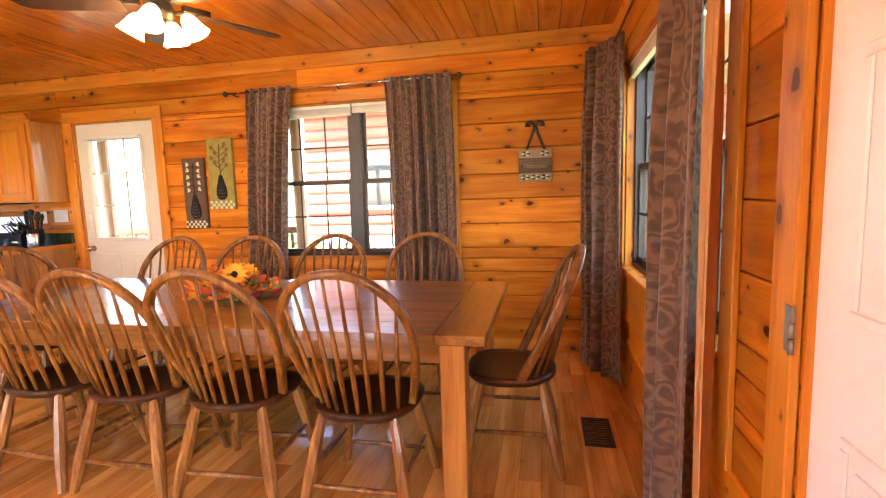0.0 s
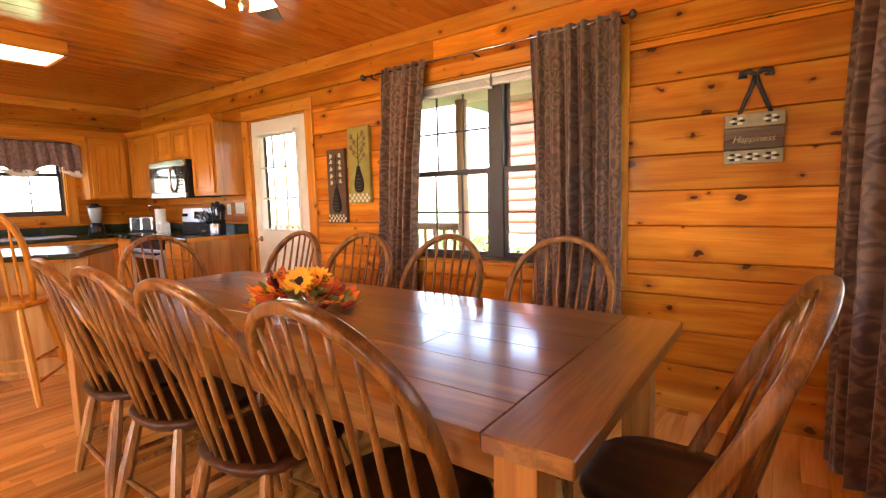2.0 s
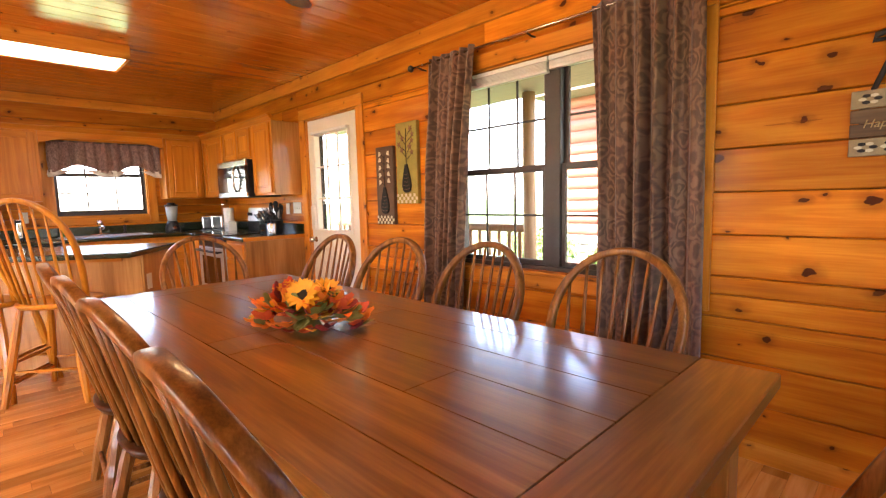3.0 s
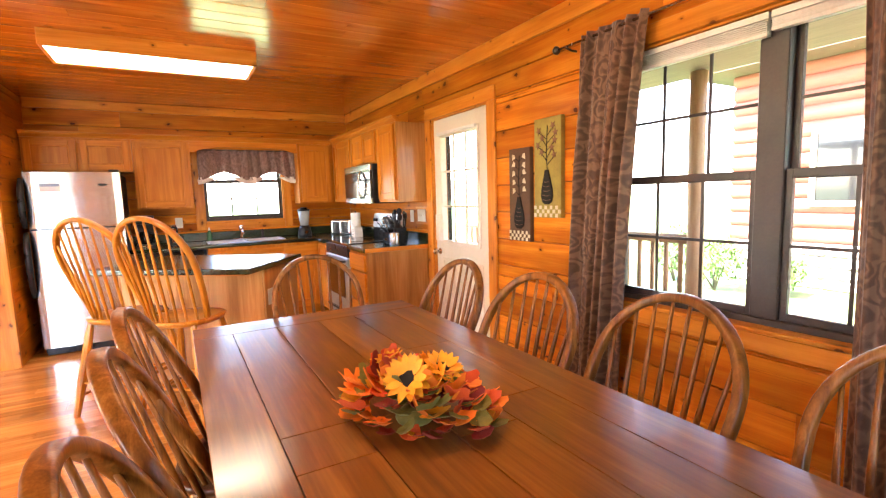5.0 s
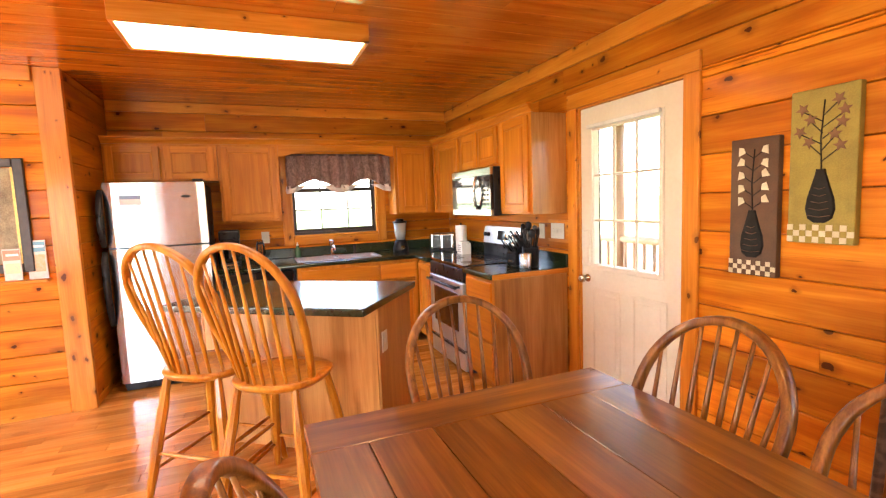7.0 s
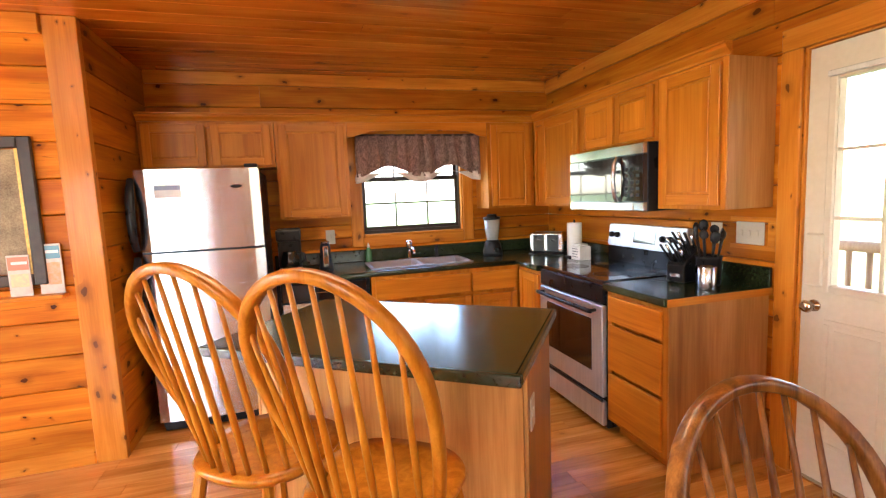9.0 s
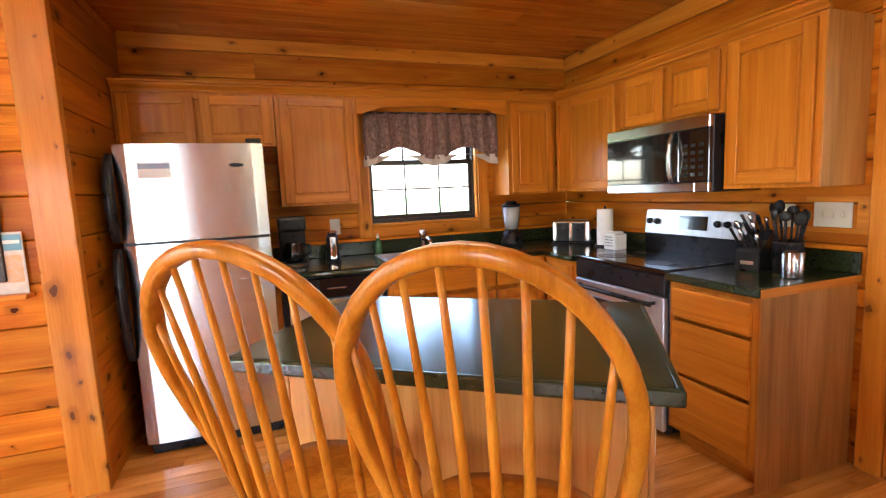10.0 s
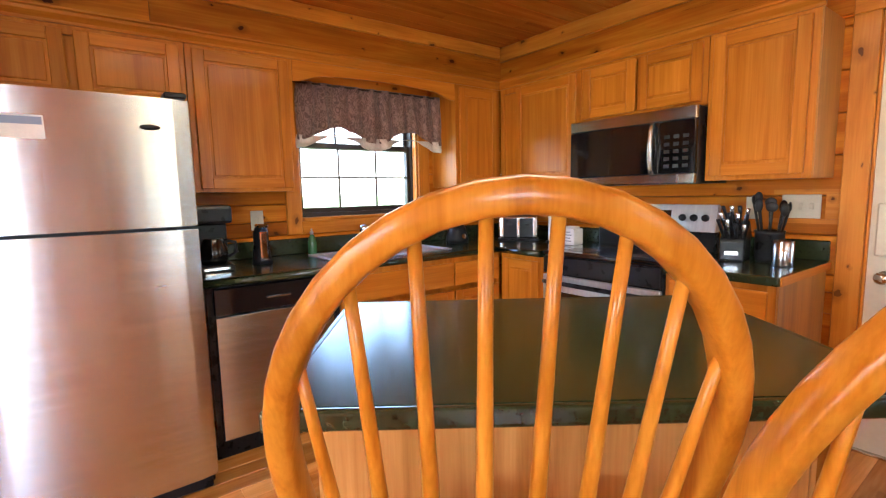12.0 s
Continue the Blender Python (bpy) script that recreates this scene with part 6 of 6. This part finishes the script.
part("print", boxes((-0.284, 0.284, 0.025, 0.03, 0.125, 0.775)), mottled("landscape_print", (0.12, 0.075, 0.035), (0.36, 0.3, 0.17), 9, 0.5), pf, "brown and green landscape print")
lg = thing("wall_ledge", pose(XP, -0.05, 0, 0, 0, -90), "small pine ledge on the partition wall", "shelf")
part("ledge_board", boxes((-0.15, 0.6, 0.021, 0.1, 0.985, 1.005), bev=0.004), PINE_TRIM_X, lg)
for k, (x0, w, h, c0, c1) in enumerate(((-0.14, 0.11, 0.27, (0.12, 0.3, 0.4), (0.6, 0.3, 0.1)), (0.0, 0.1, 0.22, (0.6, 0.2, 0.12), (0.7, 0.6, 0.3)))):
    b_ = thing("brochure", pose(XP + 0.035 + 0.012 * k, -0.05 - x0 - w / 2, 1.0055, 0, 0, -90), "colourful folded travel brochure standing on the ledge", "brochure", "brochures on the ledge")
    part("cover", boxes((-w / 2, w / 2, 0, 0.006, 0, h), bev=0.001), mottled("brochure_paper", (0.5, 0.42, 0.36), (0.66, 0.6, 0.52), 24, 0.4), b_)
    part("title_band", boxes((-w / 2 + 0.004, w / 2 - 0.004, 0.0062, 0.0068, h - 0.08, h - 0.01)), mat("brochure_blue", c0, 0.4), b_)
    part("picture_block", boxes((-w / 2 + 0.01, w / 2 - 0.01, 0.0062, 0.0068, 0.05, h - 0.1)), mottled("brochure_picture", c1, (0.5, 0.4, 0.3), 50, 0.4), b_)
    part("print_line", boxes((-w / 2 + 0.01, w / 2 - 0.02, 0.0069, 0.0074, h - 0.05, h - 0.035)), mat("brochure_white", (0.75, 0.75, 0.72), 0.4), b_)

# ---- outside ----
GRASS = mottled("lawn", (0.05, 0.09, 0.02), (0.11, 0.16, 0.05), 3, 0.9, bump=0.5)
solid("ground", boxes((-400, 400, -400, 400, -0.75, -0.7)), GRASS, "green lawn round the cabins", "ground", kind="structure")
DECKW = mottled("weathered_deck", (0.2, 0.13, 0.08), (0.33, 0.23, 0.15), 4, 0.7, bump=0.3, stretch=(1, 8, 8))
dk = thing("porch_deck", pose(-2.5, 5.0, 0), "weathered wooden porch deck outside the dining window", "deck", kind="structure")
for k in range(17):
    y = -1.2 + k * 0.145
    part("deck_board", boxes((-5.5, 5.5, y, y + 0.138, -0.09, -0.06), bev=0.003), DECKW, dk)
part("deck_skirt", boxes((-5.5, 5.5, 1.26, 1.3, -0.7, -0.091)), DECKW, dk)
LOGP = mottled("peeled_log_post", (0.32, 0.15, 0.07), (0.45, 0.25, 0.13), 6, 0.6, bump=0.3, stretch=(6, 6, 0.6))
for k, x in enumerate((-6.9, -3.6, -0.4, 2.8)):
    solid("porch_post", tube(bmesh.new(), [(0, 0, -0.06), (0.01, 0, 0.8), (-0.005, 0, 1.7), (0, 0, 2.5)], [0.085, 0.08, 0.078, 0.08], 14), LOGP, "peeled round log porch post", "porch post", "porch posts", m=pose(x, 6.12, 0))
rl = thing("porch_railing", pose(-5.8, 6.12, 0), "log porch railing with upright pickets", "railing")
part("top_rail", tube(bmesh.new(), [(-2.2, 0, 0.84), (2.15, 0, 0.84)], 0.05, 12), LOGP, rl)
part("bottom_rail", tube(bmesh.new(), [(-2.2, 0, 0.12), (2.15, 0, 0.12)], 0.04, 10), LOGP, rl)
pm = mesh_of("picket", tube(bmesh.new(), [(0, 0, 0.12), (0, 0, 0.82)], 0.026, 8), LOGP)
for k in range(26):
    o = new("picket", pm)
    o.parent = rl
    o.location = (-2.15 + k * 0.168, 0, 0)
solid("porch_roof", boxes((-8.2, 3.4, 3.8, 6.4, 2.52, 2.6)), DECKW, "boarded porch roof over the deck", "porch roof", kind="structure")

ho = thing("log_cabin", pose(-0.8, 12.5, -0.7), "neighbouring reddish log cabin on a stone foundation", "cabin")
CABL = mottled("red_cedar_siding", (0.3, 0.085, 0.05), (0.4, 0.13, 0.08), 3, 0.6, bump=0.2, stretch=(0.5, 6, 6))
STONE = mottled("field_stone", (0.22, 0.19, 0.16), (0.42, 0.38, 0.33), 4, 0.85, bump=0.5)
part("wall", boxes((-6, 6, 0.1, 6, 0.0, 4.4)), DARK, ho)
cmesh = mesh_of("siding_log", tube(bmesh.new(), [(-6.05, 0.12, 0), (6.05, 0.12, 0)], 0.165, 10, 1.0), CABL)
for k in range(12):
    o = new("siding_log", cmesh)
    o.parent = ho
    o.location = (0, 0.0, 1.06 + k * 0.3)
rng = random.Random(8)
part("foundation", boxes((-6, 6, 0.02, 0.099, 0, 0.9)), mat("mortar", (0.4, 0.37, 0.33), 0.9), ho)
for r in range(4):
    x = -6 + 0.2 * (r % 2)
    while x < 5.8:
        w = rng.uniform(0.25, 0.5)
        part("stone", boxes((x, x + w - 0.03, -0.06, 0.019, 0.01 + r * 0.22, 0.2 + r * 0.22), bev=0.035), STONE, ho)
        x += w
for wx in (-3.85, 1.3, 3.9):
    wn_ = part("window", boxes((wx - 0.55, wx + 0.55, -0.06, -0.03, 1.75, 3.05)), BLACK_GLASS, ho, "dark window with white trim")
    part("window_trim", boxes((wx - 0.65, wx - 0.55, -0.09, -0.03, 1.65, 3.15), (wx + 0.55, wx + 0.65, -0.09, -0.03, 1.65, 3.15), (wx - 0.55, wx + 0.55, -0.09, -0.03, 3.05, 3.15), (wx - 0.55, wx + 0.55, -0.09, -0.03, 1.65, 1.75)), mat("trim_tan", (0.5, 0.34, 0.2), 0.6), wn_)
part("roof", boxes((-6.6, 6.6, -0.9, 6.9, 4.45, 4.6)), mottled("brown_shingle", (0.1, 0.07, 0.05), (0.17, 0.12, 0.09), 12, 0.9, bump=0.5), ho)

LEAFM = mottled("shrub_leaf", (0.06, 0.11, 0.02), (0.12, 0.19, 0.05), 8, 0.5)
BARK = mottled("bark", (0.06, 0.045, 0.03), (0.12, 0.09, 0.065), 10, 0.9, bump=0.6)


def crown(name, parent, seed, centre, radius, count, size, squash=0.8):
    rng = random.Random(seed)
    verts, faces = [], []
    for _ in range(count):
        d = Vector((rng.gauss(0, 1), rng.gauss(0, 1), rng.gauss(0, 1))).normalized()
        r = radius * (0.35 + 0.65 * rng.random() ** 0.5) * (0.75 + 0.35 * noise.noise(d * 2.2 + Vector((seed, 0, 0))))
        p = Vector(centre) + Vector((d.x * r, d.y * r, d.z * r * squash))
        q = Euler((rng.uniform(0, 6.28), rng.uniform(0, 6.28), rng.uniform(0, 6.28))).to_matrix()
        b0 = len(verts)
        for v in ((-size, 0, 0), (0, -size * 0.45, size * 0.12), (size, 0, 0), (0, size * 0.45, size * 0.12)):
            verts.append(p + q @ Vector(v))
        faces.append((b0, b0 + 1, b0 + 2, b0 + 3))
    me = bpy.data.meshes.new(name)
    me.from_pydata(verts, [], faces)
    me.materials.append(LEAFM)
    ob = new(name, me)
    ob.parent = parent
    return ob


def shrub(x, y, r, seed):
    s = thing("shrub", pose(x, y, -0.7), "leafy green shrub in front of the cabin foundation", "shrub", "shrubs by the cabin")
    bm = bmesh.new()
    rng = random.Random(seed)
    for _ in range(5):
        d = Vector((rng.uniform(-0.5, 0.5), rng.uniform(-0.5, 0.5), 1)) * r
        tube(bm, [(0, 0, 0), d * 0.5, d * 0.9], [0.02, 0.014, 0.005], 6)
    part("stem", bm, BARK, s)
    crown("foliage", s, seed, (0, 0, r * 0.95), r, 900, 0.06)


shrub(-6.2, 10.9, 0.7, 1)
shrub(-5.2, 11.3, 0.5, 2)
shrub(-7.3, 11.2, 0.8, 3)


def tree(x, y, h, r, seed):
    t = thing("tree", pose(x, y, -0.7), "leafy broadleaf tree beyond the cabins", "tree", "trees beyond the cabins")
    rng = random.Random(seed)
    bm = tube(bmesh.new(), [(0, 0, 0), (0.05, 0, h * 0.35), (-0.05, 0.05, h * 0.7), (0, 0, h * 0.9)], [0.2, 0.16, 0.09, 0.03], 10)
    for _ in range(7):
        z = rng.uniform(0.35, 0.75) * h
        a = rng.uniform(0, 6.28)
        tube(bm, [(0, 0, z), (math.cos(a) * r * 0.4, math.sin(a) * r * 0.4, z + r * 0.25), (math.cos(a) * r * 0.75, math.sin(a) * r * 0.75, z + r * 0.35)], [0.06, 0.04, 0.012], 6)
    part("trunk", bm, BARK, t)
    crown("crown", t, seed, (0, 0, h * 0.72), r, 4200, 0.13, 0.95)


for k, (x, y, h, r) in enumerate(((9, 3.5, 8, 3.2), (11, 7.5, 9, 3.4), (8, -2, 8, 3.0))):
    tree(x, y, h, r, 30 + k)


# ---- wall courses and floor planks, laid last ----
def board_mesh(length, h):
    bm = bmesh.new()
    prof = [(-0.018, 0.0), (0.012, 0.0), (0.0175, 0.002), (0.02, 0.006), (0.02, h - 0.006), (0.0175, h - 0.002), (0.012, h), (-0.018, h)]
    r0 = [bm.verts.new((-length / 2, y, z)) for y, z in prof]
    r1 = [bm.verts.new((length / 2, y, z)) for y, z in prof]
    for k in range(8):
        bm.faces.new((r0[k], r0[(k + 1) % 8], r1[(k + 1) % 8], r1[k]))
    bm.faces.new(r0[::-1]); bm.faces.new(r1)
    return mesh_of("log_board", bm, PINE)


COURSE = 0.1935
rng = random.Random(3)
for ob, length, height, holes in WALLS:
    z = 0.0
    while z < height - 0.01:
        z1 = min(z + COURSE, height) if z else 0.072
        cuts = sorted({z, z1, *(q for h in holes for q in h[2:] if z + 0.012 < q < z1 - 0.012)})
        for a, c in zip(cuts, cuts[1:]):
            zc = (a + c) / 2
            for u0, u1 in free_spans(0, length, [(h[0], h[1]) for h in holes if h[2] < zc < h[3]]):
                u = u0
                while u < u1 - 0.01:
                    e = u + rng.uniform(1.9, 3.6)
                    if u1 - e < 0.5:
                        e = u1
                    b_ = new("log_board", board_mesh(e - u - 0.0015, c - a - 0.0025))
                    b_.parent = ob
                    b_.matrix_basis = pose((u + e) / 2, -0.0005, a + 0.001)
                    u = e
        z = z1

floor = solid("floor", boxes((XK - 0.15, XR + 0.15, YS - 0.15, W + 0.15, -0.0135, -0.011)), DARK, "glossy honey-coloured wooden plank floor", "floor", kind="structure")
shared = {}
rest = bmesh.new()
count, x = 0, XK
while x < XR:
    y = YS - rng.random()
    while y < W:
        ln = rng.choice((0.6, 0.8, 1.0, 1.2))
        y0, y1 = max(y, YS), min(y + ln, W)
        if y1 - y0 > 0.03:
            near = y1 > 0.2 and (x < -3.0 or y0 < 2.4) and count < 300
            w = min(0.098, XR - x)
            if near:
                key = (round(y1 - y0, 3), round(w, 3))
                if key not in shared:
                    bm = boxes((-key[1] / 2 + 0.0004, key[1] / 2 - 0.0004, -key[0] / 2 + 0.0004, key[0] / 2 - 0.0004, -0.01, 0.0), bev=0.0008)
                    shared[key] = mesh_of("floor_plank", bm, FLOOR_WOOD)
                p = new("floor_plank", shared[key])
                p.parent = floor
                p.location = (x + w / 2, (y0 + y1) / 2, 0)
                count += 1
            else:
                vs = [rest.verts.new(v) for v in ((x + 0.0004, y0 + 0.0004, 0), (x + w - 0.0004, y0 + 0.0004, 0), (x + w - 0.0004, y1 - 0.0004, 0), (x + 0.0004, y1 - 0.0004, 0))]
                lo = [rest.verts.new((v.co.x, v.co.y, -0.01)) for v in vs]
                rest.faces.new(vs)
                for k in range(4):
                    rest.faces.new((lo[k], lo[(k + 1) % 4], vs[(k + 1) % 4], vs[k]))
        y += ln
    x += 0.098
tagged(part("floor_planks", rest, FLOOR_REST, floor), kind="stuff")
